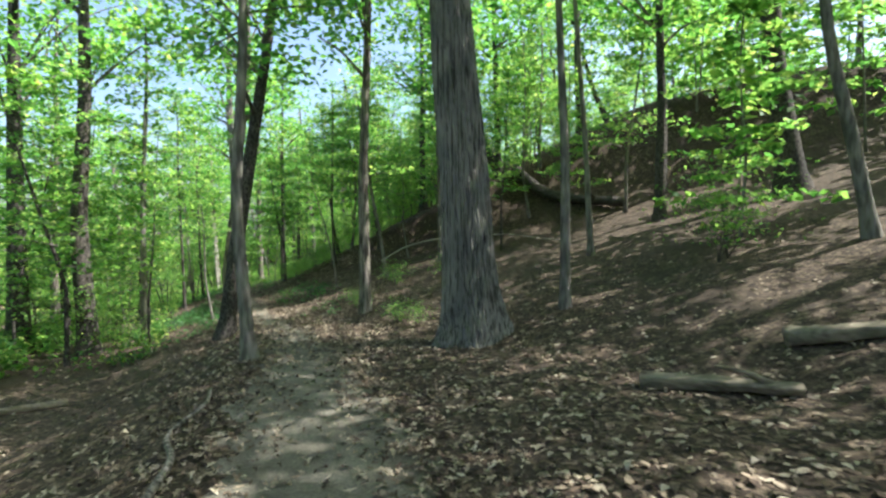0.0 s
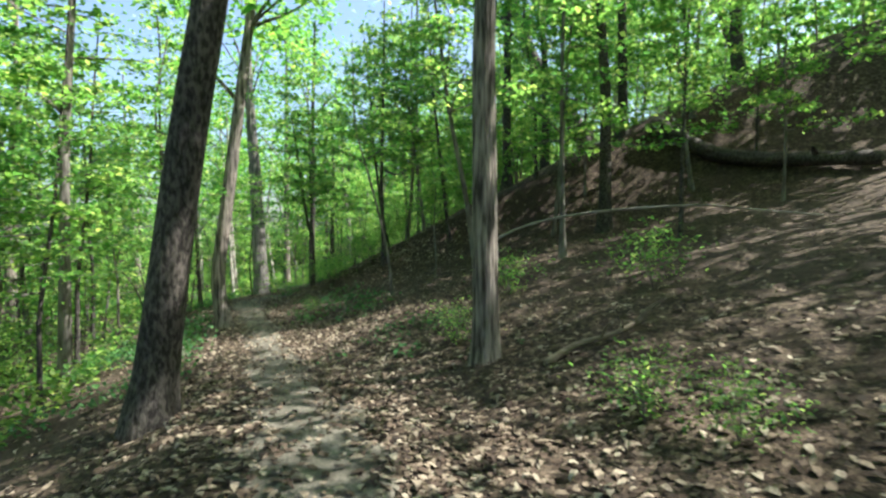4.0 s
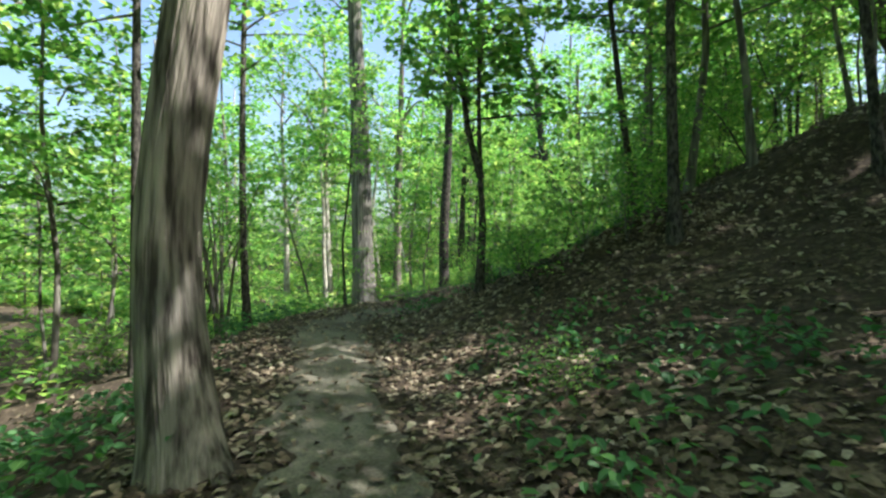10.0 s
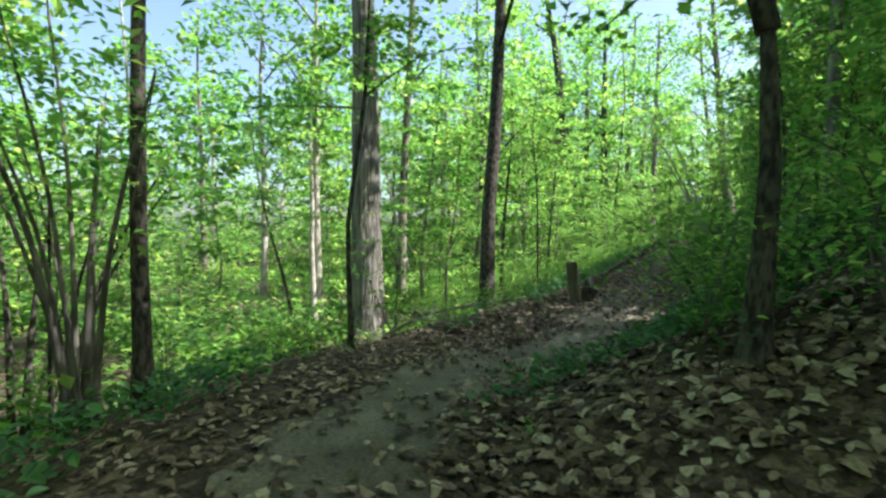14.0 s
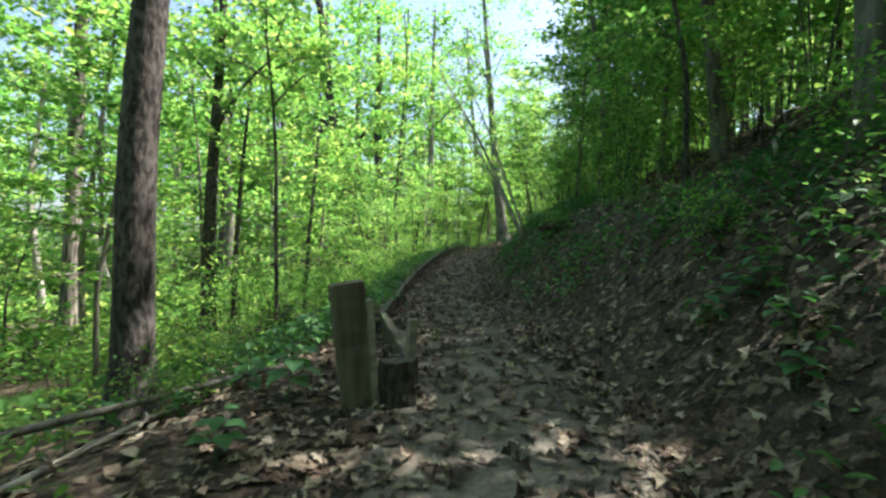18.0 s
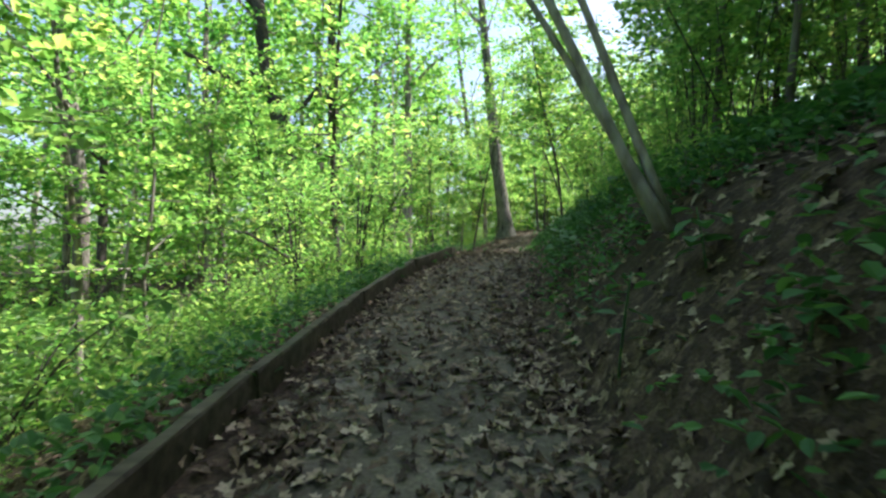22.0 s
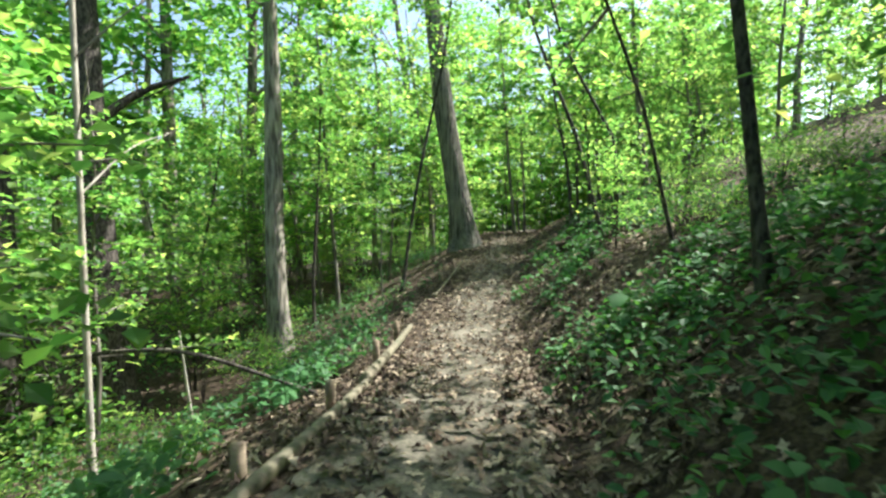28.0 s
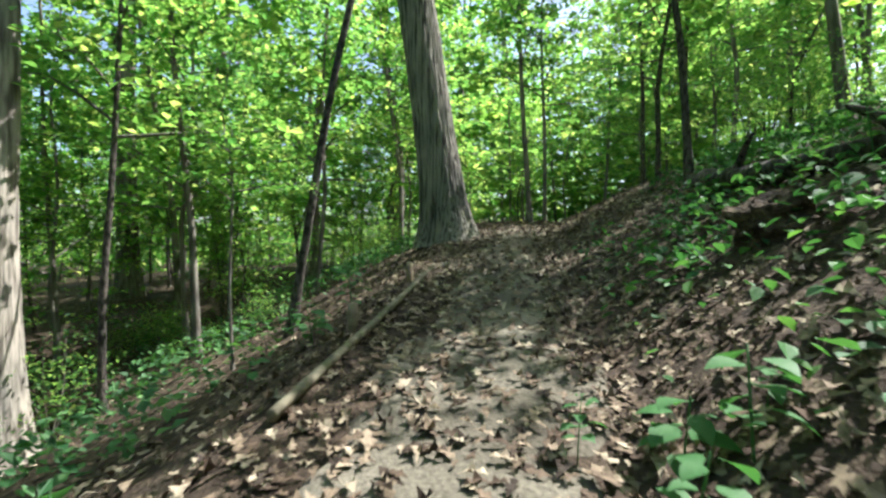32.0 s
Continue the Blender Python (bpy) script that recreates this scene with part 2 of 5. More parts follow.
# ---- the lie of the land ----
# The trail's middle line: x, y, height, then the hillside's foot (metres to the
# right of the line), the bank's steepness and height, and the slope above it.
TRAIL = [
    (4.5, -26.0, 0.9, 5.4, 0.30, 0.8, 0.46),
    (2.0, -8.0, 0.35, 5.4, 0.30, 0.8, 0.46),
    (0.0, 0.0, 0.06, 5.4, 0.30, 0.8, 0.46),
    (-1.25, 4.5, -0.28, 5.2, 0.30, 0.8, 0.46),
    (-2.95, 10.2, -0.84, 3.2, 0.28, 0.8, 0.46),
    (-4.20, 13.6, -1.12, 1.7, 0.24, 0.8, 0.46),
    (-5.92, 17.3, -1.50, 0.9, 0.24, 0.7, 0.46),
    (-7.36, 20.3, -1.72, 0.7, 0.24, 0.7, 0.42),
    (-8.54, 22.9, -1.84, 0.7, 0.24, 0.7, 0.42),
    (-9.52, 24.8, -1.91, 0.8, 0.26, 0.8, 0.44),
    (-10.45, 26.6, -1.93, 0.9, 0.30, 0.9, 0.46),
    (-11.1, 28.2, -1.88, 0.9, 0.38, 1.0, 0.50),
    (-10.90, 30.2, -1.93, 0.9, 0.50, 1.1, 0.52),
    (-9.92, 32.2, -2.05, 0.9, 0.70, 1.1, 0.55),
    (-8.80, 35.3, -1.75, 0.85, 1.0, 1.2, 0.55),
    (-8.02, 38.9, -1.69, 0.8, 1.2, 1.3, 0.55),
    (-7.35, 42.3, -1.64, 0.8, 1.3, 1.3, 0.52),
    (-6.41, 45.5, -1.29, 0.8, 1.2, 1.2, 0.48),
    (-5.20, 48.5, -0.88, 0.8, 1.0, 1.1, 0.45),
    (-4.20, 50.4, -0.69, 0.8, 0.9, 1.0, 0.42),
    (-2.98, 54.2, -0.60, 0.7, 0.8, 1.0, 0.40),
    (-1.42, 57.9, -0.75, 0.6, 0.75, 1.1, 0.38),
    (-0.33, 60.6, -0.78, 0.6, 0.75, 1.2, 0.36),
    (2.2, 65.8, -0.05, 0.7, 0.65, 1.0, 0.36),
    (4.9, 71.0, 0.75, 0.9, 0.5, 0.9, 0.36),
    (9.5, 78.0, 1.20, 1.0, 0.40, 0.9, 0.36),
    (22.0, 92.0, 1.6, 1.0, 0.40, 0.9, 0.36),
]


def smooth_line(rows, step):
    """The rows' curve (Catmull-Rom), cut into pieces of about step metres."""
    rows, out = np.array(rows, float), []
    ends = np.vstack([2 * rows[0] - rows[1], rows, 2 * rows[-1] - rows[-2]])
    for a, b, c, d in zip(ends, ends[1:], ends[2:], ends[3:]):
        n = max(2, int(np.hypot(*(c - b)[:2]) / step))
        for u in np.arange(n)[:, None] / n:
            out.append(((2 * b + (c - a) * u + (2 * a - 5 * b + 4 * c - d) * u**2 + (3 * b - a - 3 * c + d) * u**3) / 2).ravel())
    return np.array(out + [rows[-1]])


LINE = smooth_line(TRAIL, 0.7)
AHEAD = np.gradient(LINE[:, :2], axis=0)
AHEAD /= np.hypot(AHEAD[:, 0], AHEAD[:, 1])[:, None]


def across(x, y):
    """How far a place lies to the right of the trail's line, and the line's weights near it."""
    gap = np.stack([np.asarray(x, float)[..., None] - LINE[:, 0], np.asarray(y, float)[..., None] - LINE[:, 1]], -1)
    far = (gap**2).sum(-1)
    near = far.min(-1, keepdims=True)
    w = np.exp(-(far - near) / (0.5 + 0.25 * near))
    w /= w.sum(-1, keepdims=True)
    side = np.sign((w * (gap[..., 0] * AHEAD[:, 1] - gap[..., 1] * AHEAD[:, 0])).sum(-1))
    lat = side * np.sqrt(near[..., 0])
    return lat, w


def bumps(x, y):
    return (0.05 * np.sin(1.3 * x + 0.7 * y) * np.cos(0.9 * y - 0.5 * x) + 0.025 * np.sin(3.1 * x - 1.7 * y + 1) * np.cos(2.7 * y + 0.6 * x)
            + 0.012 * np.sin(7.3 * x + 2.2 * y) * np.cos(6.1 * y - 3.3 * x))


def height(x, y):
    """The ground's height: trail bench, bank and hillside to the right, falling to a flat wood on the left."""
    x, y = np.asarray(x, float), np.asarray(y, float)
    lat, w = across(x, y)
    z, foot, steep, top, slope = ((w * LINE[:, n]).sum(-1) for n in range(2, 7))
    up = np.maximum(lat - foot, 0)
    bank = np.minimum(up * steep, top + (up - top / steep).clip(0) * slope)
    hill = np.where(bank > 10, 10 + 4 * (1 - np.exp(-(bank - 10) / 8)), bank)
    shelf = 1.15 + 0.9 * np.exp(-(((y - 33.5) / 3.0) ** 2))
    down = np.maximum(-lat - shelf, 0)
    fall = np.interp(y, [12, 20, 30, 38, 48, 58, 66, 80], [0.28, 0.30, 0.33, 0.37, 0.41, 0.47, 0.50, 0.30])
    run = np.interp(y, [10, 24, 34], [2.8, 3.6, 5.0])
    drop = -fall * np.minimum(down, run) - 0.05 * (down - run).clip(0, 18)
    rough = np.clip((np.abs(lat) - 0.4) / 1.5, 0.12, 1)
    return z + np.where(lat > 0, hill, drop) + rough * bumps(x, y)


# ---- mesh helpers ----
def mesh_of(name, verts, faces, mat, smooth=False):
    """A mesh from arrays of places and of equal-sided faces."""
    verts, faces = np.asarray(verts, np.float32), np.asarray(faces, np.int32)
    me = bpy.data.meshes.new(name)
    me.vertices.add(len(verts))
    me.vertices.foreach_set("co", verts.ravel())
    me.loops.add(faces.size)
    me.loops.foreach_set("vertex_index", faces.ravel())
    me.polygons.add(len(faces))
    me.polygons.foreach_set("loop_start", np.arange(len(faces), dtype=np.int32) * faces.shape[1])
    me.polygons.foreach_set("use_smooth", np.full(len(faces), smooth))
    me.update(calc_edges=True)
    me.validate()
    me.materials.append(mat)
    return me


def part(name, me, parent, label="", at=None):
    ob = new(name, me)
    ob.parent = parent
    if at is not None:
        ob.matrix_basis = at
    return tagged(ob, label) if label else ob


def thing(name, at, label, category, group=""):
    ob = new(name)
    ob.empty_display_size = 0.2
    ob.matrix_basis = at
    return tagged(ob, label, category, group)


def unit(v):
    return v / (np.linalg.norm(v, axis=-1, keepdims=True) + 1e-9)


def tube(points, radii, sides=10, rough=0.0, seed=0, cap=True):
    """A round, tapering limb along points; rough: how uneven its surface is."""
    points, radii = np.asarray(points, float), np.asarray(radii, float)
    rng, n = np.random.default_rng(seed), len(points)
    way = unit(np.gradient(points, axis=0))
    side = unit(np.cross(way, np.where(np.abs(way[:, 2:3]) > 0.9, [[1.0, 0, 0]], [[0, 0, 1.0]])))
    for i in range(1, n):
        side[i] = unit(side[i - 1] - way[i] * (side[i - 1] @ way[i]))
    other = np.cross(way, side)
    angle = np.arange(sides) * 2 * np.pi / sides
    r = radii[:, None] * np.ones(sides)
    if rough:
        lobes = sum(rng.normal(0, 1) * np.sin(k * angle[None] + rng.uniform(0, 6) + rng.normal(0, 2) * np.linspace(0, 1, n)[:, None]) for k in (2, 3, 5))
        r = r * (1 + rough * 0.4 * lobes) + radii[:, None] * rough * rng.normal(0, 0.3, (n, sides))
    v = points[:, None] + r[..., None] * (np.cos(angle)[None, :, None] * side[:, None] + np.sin(angle)[None, :, None] * other[:, None])
    i, j = np.meshgrid(np.arange(n - 1), np.arange(sides), indexing="ij")
    k = (j + 1) % sides
    f = np.stack([i * sides + j, i * sides + k, (i + 1) * sides + k, (i + 1) * sides + j], -1).reshape(-1, 4)
    v = v.reshape(-1, 3)
    if cap:
        v = np.vstack([v, points[:1] - way[:1] * radii[0] * 0.1, points[-1:] + way[-1:] * radii[-1] * 0.3])
        a, b = len(v) - 2, len(v) - 1
        js = np.arange(0, sides, 2)
        f = np.vstack([f, np.stack([np.full(len(js), a), (js + 2) % sides, js + 1, js], -1),
                       (n - 1) * sides + np.stack([js, js + 1, (js + 2) % sides, js * 0], -1)])
        f[-len(js):, 3] = b
    return v, f


def joined(pieces):
    verts, faces, at = [], [], 0
    for v, f in pieces:
        verts.append(v)
        faces.append(np.asarray(f) + at)
        at += len(v)
    return np.vstack(verts), np.vstack(faces)


def bend(points, n):
    """A smooth curve of n points through a few."""
    points = np.asarray(points, float)
    t, u = np.linspace(0, 1, len(points)), np.linspace(0, 1, n)
    d = np.gradient(points, t, axis=0)
    i = np.clip(np.searchsorted(t, u, "right") - 1, 0, len(t) - 2)
    h = t[1] - t[0]
    s = ((u - t[i]) / h)[:, None]
    return ((2 * s**3 - 3 * s**2 + 1) * points[i] + (s**3 - 2 * s**2 + s) * h * d[i]
            + (-2 * s**3 + 3 * s**2) * points[i + 1] + (s**3 - s**2) * h * d[i + 1])


def leaves(places, size, rng, flat=0.5, broad=0.55, down=0.25, oval=False):
    """One small folded blade a place. flat: how near to level they lie; oval: with a rounded outline, for those seen close by."""
    n = len(places)
    turn = rng.uniform(0, 2 * np.pi, n)
    along = np.stack([np.cos(turn), np.sin(turn), rng.normal(-down, 0.35, n)], -1)
    along = unit(along)
    up = unit(np.stack([rng.normal(0, 1 - flat, n), rng.normal(0, 1 - flat, n), np.ones(n)], -1))
    wide = unit(np.cross(along, up))
    up = np.cross(wide, along)
    s = (size * rng.uniform(0.6, 1.25, n))[:, None]
    if oval:
        shape = [(-0.5, 0, 0), (-0.22, 0.42, 0.09), (0.16, 0.40, 0.07), (0.56, 0, -0.12), (0.16, -0.40, 0.07), (-0.22, -0.42, 0.09)]
        v = np.stack([places + along * s * a + wide * s * broad * w + up * s * h for a, w, h in shape], 1)
        f = np.arange(n)[:, None, None] * 6 + np.array([(0, 1, 2, 3), (0, 3, 4, 5)])
        return v.reshape(-1, 3), f.reshape(-1, 4)
    v = np.stack([places - along * s * 0.5, places + wide * s * broad * 0.5 + up * s * 0.10 + along * s * 0.06,
                  places + along * s * 0.55 - up * s * 0.08, places - wide * s * broad * 0.5 + up * s * 0.10 + along * s * 0.06], 1)
    return v.reshape(-1, 3), np.arange(4 * n).reshape(-1, 4)


# ---- the ground: one sheet to the horizon, and the trodden trail on it ----
def spaced(a, b, fine, far):
    inner = np.arange(a, b, fine)
    steps = fine * 1.22 ** np.arange(1, 60)
    out = np.cumsum(steps)
    out = out[out < far]
    return np.concatenate([a - out[::-1], inner, inner[-1] + out])


def make_ground():
    xs, ys = spaced(-19, 13, 0.28, 900), spaced(-3, 76, 0.3, 900)
    x, y = np.meshgrid(xs, ys, indexing="ij")
    z = np.concatenate([height(x[i], y[i])[None] for i in range(len(xs))])
    n, m = x.shape
    i, j = np.meshgrid(np.arange(n - 1), np.arange(m - 1), indexing="ij")
    f = np.stack([i * m + j, (i + 1) * m + j, (i + 1) * m + j + 1, i * m + j + 1], -1).reshape(-1, 4)
    return mesh_of("ground", np.stack([x, y, z], -1).reshape(-1, 3), f, FLOOR, True)


tagged(new("ground", make_ground()), "brown leaf-covered forest floor rising to a wooded hillside", "ground", kind="structure")

# Half widths of the bare trail along y: left, right.
WIDE = [(-30, 0.8, 0.9), (0, 0.95, 1.15), (7, 0.9, 1.0), (12, 0.6, 0.7), (20, 0.45, 0.5), (26, 0.6, 0.5), (30, 0.65, 0.75),
        (34, 0.9, 0.75), (40, 1.05, 0.65), (48, 1.05, 0.6), (56, 0.95, 0.55), (62, 0.8, 0.6), (72, 0.6, 0.6), (95, 0.5, 0.5)]


def trail_width(y):
    rows = np.array(WIDE)
    return np.interp(y, rows[:, 0], rows[:, 1]), np.interp(y, rows[:, 0], rows[:, 2])


def make_trail():
    line = smooth_line(TRAIL, 0.2)
    line = line[(line[:, 1] > -12) & (line[:, 1] < 82)]
    way = unit(np.gradient(line[:, :2], axis=0))
    right = np.stack([way[:, 1], -way[:, 0]], -1)
    left_w, right_w = trail_width(line[:, 1])
    s = np.arange(len(line)) * 0.2
    left_w = left_w + 0.10 * np.sin(s * 1.7) + 0.07 * np.sin(s * 4.3 + 1)
    right_w = right_w + 0.10 * np.sin(s * 1.4 + 2) + 0.07 * np.sin(s * 3.7)
    n = 17
    u = np.linspace(0, 1, n)
    off = -left_w[:, None] + (left_w + right_w)[:, None] * u
    x, y = line[:, 0:1] + right[:, 0:1] * off, line[:, 1:2] + right[:, 1:2] * off
    edge = np.minimum(u, 1 - u) * 2
    lift = 0.028 - 0.075 * np.exp(-edge / 0.16) + 0.014 * np.sin(x * 5 + y * 3) * np.cos(y * 4.1 - x * 2) + 0.010 * np.sin(x * 11 + y * 7)
    lift = lift + 0.05 * np.exp(-edge / 0.35) * (np.sin(x * 7.3 + y * 2.9) * np.cos(y * 8.7 - x * 3.1) + 0.6 * np.sin(x * 17.1 - y * 13.7))
    z = height(x, y) + lift
    i, j = np.meshgrid(np.arange(len(line) - 1), np.arange(n - 1), indexing="ij")
    f = np.stack([i * n + j, i * n + j + 1, (i + 1) * n + j + 1, (i + 1) * n + j], -1).reshape(-1, 4)
    return mesh_of("trail", np.stack([x, y, z], -1).reshape(-1, 3), f, DIRT, True)


tagged(new("pavement_trail", make_trail()), "trodden grey-brown dirt footpath winding through the wood", "trail", kind="structure")


# ---- crowns, shared by the trees ----
def spray_crown(seed, tall, spread, boughs, per, size):
    """Level sprays of leaves on thin boughs round an upright stem: an understorey tree."""
    rng = np.random.default_rng(seed)
    wood, green = [], []
    for b in range(boughs):
        u = (b + rng.uniform(0, 1)) / boughs
        z = tall * u
        reach = spread * (1.0 - 0.55 * u) * rng.uniform(0.55, 1.1)
        a = b * 2.4 + rng.uniform(-0.5, 0.5)
        out = np.array([np.cos(a), np.sin(a), 0])
        rise = rng.uniform(-0.05, 0.35) * reach
        path = bend([[0, 0, z], out * reach * 0.5 + [0, 0, z + rise], out * reach + [0, 0, z + rise * 1.1]], 5)
        wood.append(tube(path, np.linspace(0.022, 0.004, 5) * (1.3 - u), 3, cap=False))
        t = rng.uniform(0.12, 1.05, per)
        aside = np.cross(out, [0, 0, 1])
        width = reach * 0.42 * np.sqrt(np.clip(1.25 - t, 0.08, 1))
        p = (out * (t * reach)[:, None] + aside * (rng.uniform(-1, 1, per) * width)[:, None]
             + np.stack([0 * t, 0 * t, z + rise * np.minimum(t * 2, 1.1) + rng.normal(0, 0.07, per)], -1))
        for k in range(1 if size < 0.2 else 0):
            q = out * reach * rng.uniform(0.3, 0.9)
            w = out * rng.uniform(0.2, 0.5) + aside * rng.choice([-1, 1]) * rng.uniform(0.4, 0.8)
            wood.append(tube(bend([q + [0, 0, z + rise * 0.8], q + w * reach * 0.3 + [0, 0, z + rise], q + w * reach * 0.5 + [0, 0, z + rise]], 3),
                             [0.008, 0.006, 0.003], 3, cap=False))
        green.append(p)
    top = np.stack([rng.normal(0, spread * 0.25, per), rng.normal(0, spread * 0.25, per), tall + rng.normal(0, 0.3, per)], -1)
    lv = leaves(np.vstack(green + [top]), size, rng, 0.66, 0.8)
    return mesh_of("crown", *lv, LEAF_LOW), mesh_of("bough", *joined(wood), GREY_BARK, True)


def canopy_crown(seed, tall, spread, clumps, per, size):
    """Clumps of leaves round rising limbs: the head of a tall tree."""
    rng = np.random.default_rng(seed)
    wood, green = [], []
    for b in range(clumps):
        u = rng.uniform(0, 1)
        a, out = rng.uniform(0, 2 * np.pi), np.sqrt(rng.uniform(0.05, 1))
        girth = spread * np.sin(np.pi * np.clip(0.12 + 0.85 * u, 0, 1)) ** 0.7
        c = np.array([np.cos(a) * out * girth, np.sin(a) * out * girth, u * tall])
        if b % 7 == 0:
            wood.append(tube(bend([[0, 0, max(0, c[2] - girth * 0.8)], [c[0] * 0.5, c[1] * 0.5, c[2] - girth * 0.25], c], 5), np.linspace(0.07, 0.012, 5), 4, cap=False))
        p = c + rng.normal(0, 1, (per, 3)) * np.array([0.62, 0.62, 0.28]) * rng.uniform(0.7, 1.2)
        green.append(p)
    lv = leaves(np.vstack(green), size, rng, 0.45, 0.68)
    return mesh_of("crown", *lv, LEAF_HIGH), mesh_of("bough", *joined(wood), BROWN_BARK, True)


SPRAYS = [spray_crown(11 + k, *row) for k, row in enumerate([(5.0, 2.4, 22, 95, 0.15), (4.0, 2.1, 18, 95, 0.14), (6.0, 2.8, 24, 100, 0.165), (3.2, 1.7, 15, 95, 0.12)])]
HEADS = [canopy_crown(31 + k, *row) for k, row in enumerate([(11.0, 4.4, 50, 42, 0.32), (9.0, 3.8, 44, 42, 0.31), (12.0, 5.0, 54, 42, 0.33)])]
FAR_SPRAYS = [spray_crown(51 + k, *row) for k, row in enumerate([(8.0, 3.0, 20, 44, 0.32), (6.5, 2.6, 18, 44, 0.30)])]
FAR_HEADS = [canopy_crown(61 + k, *row) for k, row in enumerate([(13.0, 4.6, 70, 24, 0.5), (12.0, 5.2, 70, 24, 0.52)])]


# ---- trees ----
def trunk_mesh(r, path, mat, sides, steps, ridge=0.0, flare=0.5, taper=0.7, seed=0):
    """A trunk along a curve from the ground, widening into root lobes at its foot; ridge: depth of the bark's furrows."""
    rng = np.random.default_rng(seed)
    pts = bend(path, steps)
    z = pts[:, 2] - pts[0, 2]
    u = z / z[-1]
    radii = r * (1 - taper * u) * (1 + flare * np.exp(-z / (1.2 * r + 0.12)))
    v, f = tube(pts, radii, sides, 0.0, seed, cap=False)
    v = v.reshape(steps, sides, 3)
    angle = np.arange(sides) * 2 * np.pi / sides
    roots = sum(rng.uniform(0.3, 1) * np.cos(k * angle + rng.uniform(0, 6)) for k in (3, 4, 5))
    wave = 1 + 0.22 * flare * roots[None] * np.exp(-z / (0.9 * r + 0.1))[:, None]
    wave = wave + 0.03 * np.sin(angle[None] * 2 + 0.8 * z[:, None] + seed) + 0.02 * np.sin(angle[None] * 3 - 1.7 * z[:, None])
    if ridge:
        wander = 0.35 * np.sin(z[:, None] * 1.9 + angle * 3) + 0.2 * np.sin(z[:, None] * 4.7 + angle * 5 + 1)
        fur = np.abs(np.sin(angle[None] * (sides // 10) + wander * 2.6 + 0.9 * np.sin(z[:, None] * 5 + angle * 11) + 0.5 * np.sin(z[:, None] * 11 - angle * 17))) ** 0.7
        wave = wave + ridge * (fur - 0.7) * (1 - 0.6 * np.exp(-z / 0.35))[:, None] + ridge * 0.16 * rng.normal(0, 1, (steps, sides))
    v = pts[:, None] + (v - pts[:, None]) * wave[..., None]
    return mesh_of("trunk", v.reshape(-1, 3), f, mat, not ridge)


COUNT = [0]


def tree(x, y, r, mid, top, tall, mat, label, crown=None, lift=0.4, size=1.0, limbs=0, name="tree", sides=0, ridge=0.0, flare=0.5, sink=0.12, group="", arms=()):
    """A tree on the ground. mid and top: dx, dy, dz of its trunk from the foot; tall: its height. crown: a pair of shared meshes."""
    COUNT[0] += 1
    seed = COUNT[0]
    rng = np.random.default_rng(900 + seed)
    z = float(height(x, y)) - sink
    root = thing(name, pose(x, y, z), label, "tree" if name != "stump" else "stump", group)
    mid, top = np.array(mid, float), np.array(top, float)
    way = unit(top - mid) + [0, 0, 0.6]
    path = [[0, 0, 0], mid, top]
    if tall > top[2] + 0.5:
        far = (tall - top[2]) / way[2]
        path += [top + way * far * 0.5 + [rng.normal(0, 0.15), rng.normal(0, 0.15), 0], top + way * far]
    # equal steps for the curve
    path = np.array(path)
    zs = np.linspace(0, path[-1, 2], 13)
    path = np.stack([np.interp(zs, path[:, 2], path[:, k]) for k in range(3)], -1)
    steps = (140 if sides > 200 else 90) if ridge else int(np.clip(path[-1, 2] * 1.6, 12, 26))
    part("trunk", trunk_mesh(r, path, mat, sides or (16 if r > 0.28 else 12 if r > 0.12 else 8), steps, ridge, flare, 0.75 if crown else 0.5, seed), root)
    spot = lambda h: np.array([np.interp(h, path[:, 2], path[:, k]) for k in range(3)])  # noqa: E731
    for k in range(limbs):
        h = path[-1, 2] * (0.35 + 0.5 * (k + rng.uniform(0, 0.6)) / max(limbs, 1))
        a, p = rng.uniform(0, 6.28), spot(h)
        long = rng.uniform(0.8, 1.8) * (1.6 if r > 0.15 else 0.8)
        out = np.array([np.cos(a), np.sin(a), 0])
        part("limb", mesh_of("limb", *tube(bend([p, p + out * long * 0.5 + [0, 0, long * 0.45], p + out * long + [0, 0, long * 0.7]], 8),
                                           np.linspace(r * 0.32, r * 0.08, 8), 7, 0.08, seed + k), mat, True), root)
    for h, dx, dy, dz, thick in arms:
        p = spot(h)
        part("limb", mesh_of("limb", *tube(bend([p, p + np.array([dx * 0.5, dy * 0.5, dz * 0.3]), p + np.array([dx, dy, dz])], 10),
                                           np.linspace(thick, thick * 0.4, 10), 10, 0.08, seed), mat, True), root)
    if crown is not None:
        m = Matrix.Translation(spot(path[-1, 2] * lift)) @ pose(0, 0, 0, 0, 0, rng.uniform(0, 360)) @ Matrix.Scale(size, 4)
        part("crown", crown[0], root, "", m)
        tagged(part("bough", crown[1], root, "", m), kind="stuff")
    return root
U0, U1, U2, U3 = SPRAYS
C0, C1, C2 = HEADS
ABOVE = "standing beside the dirt trail"

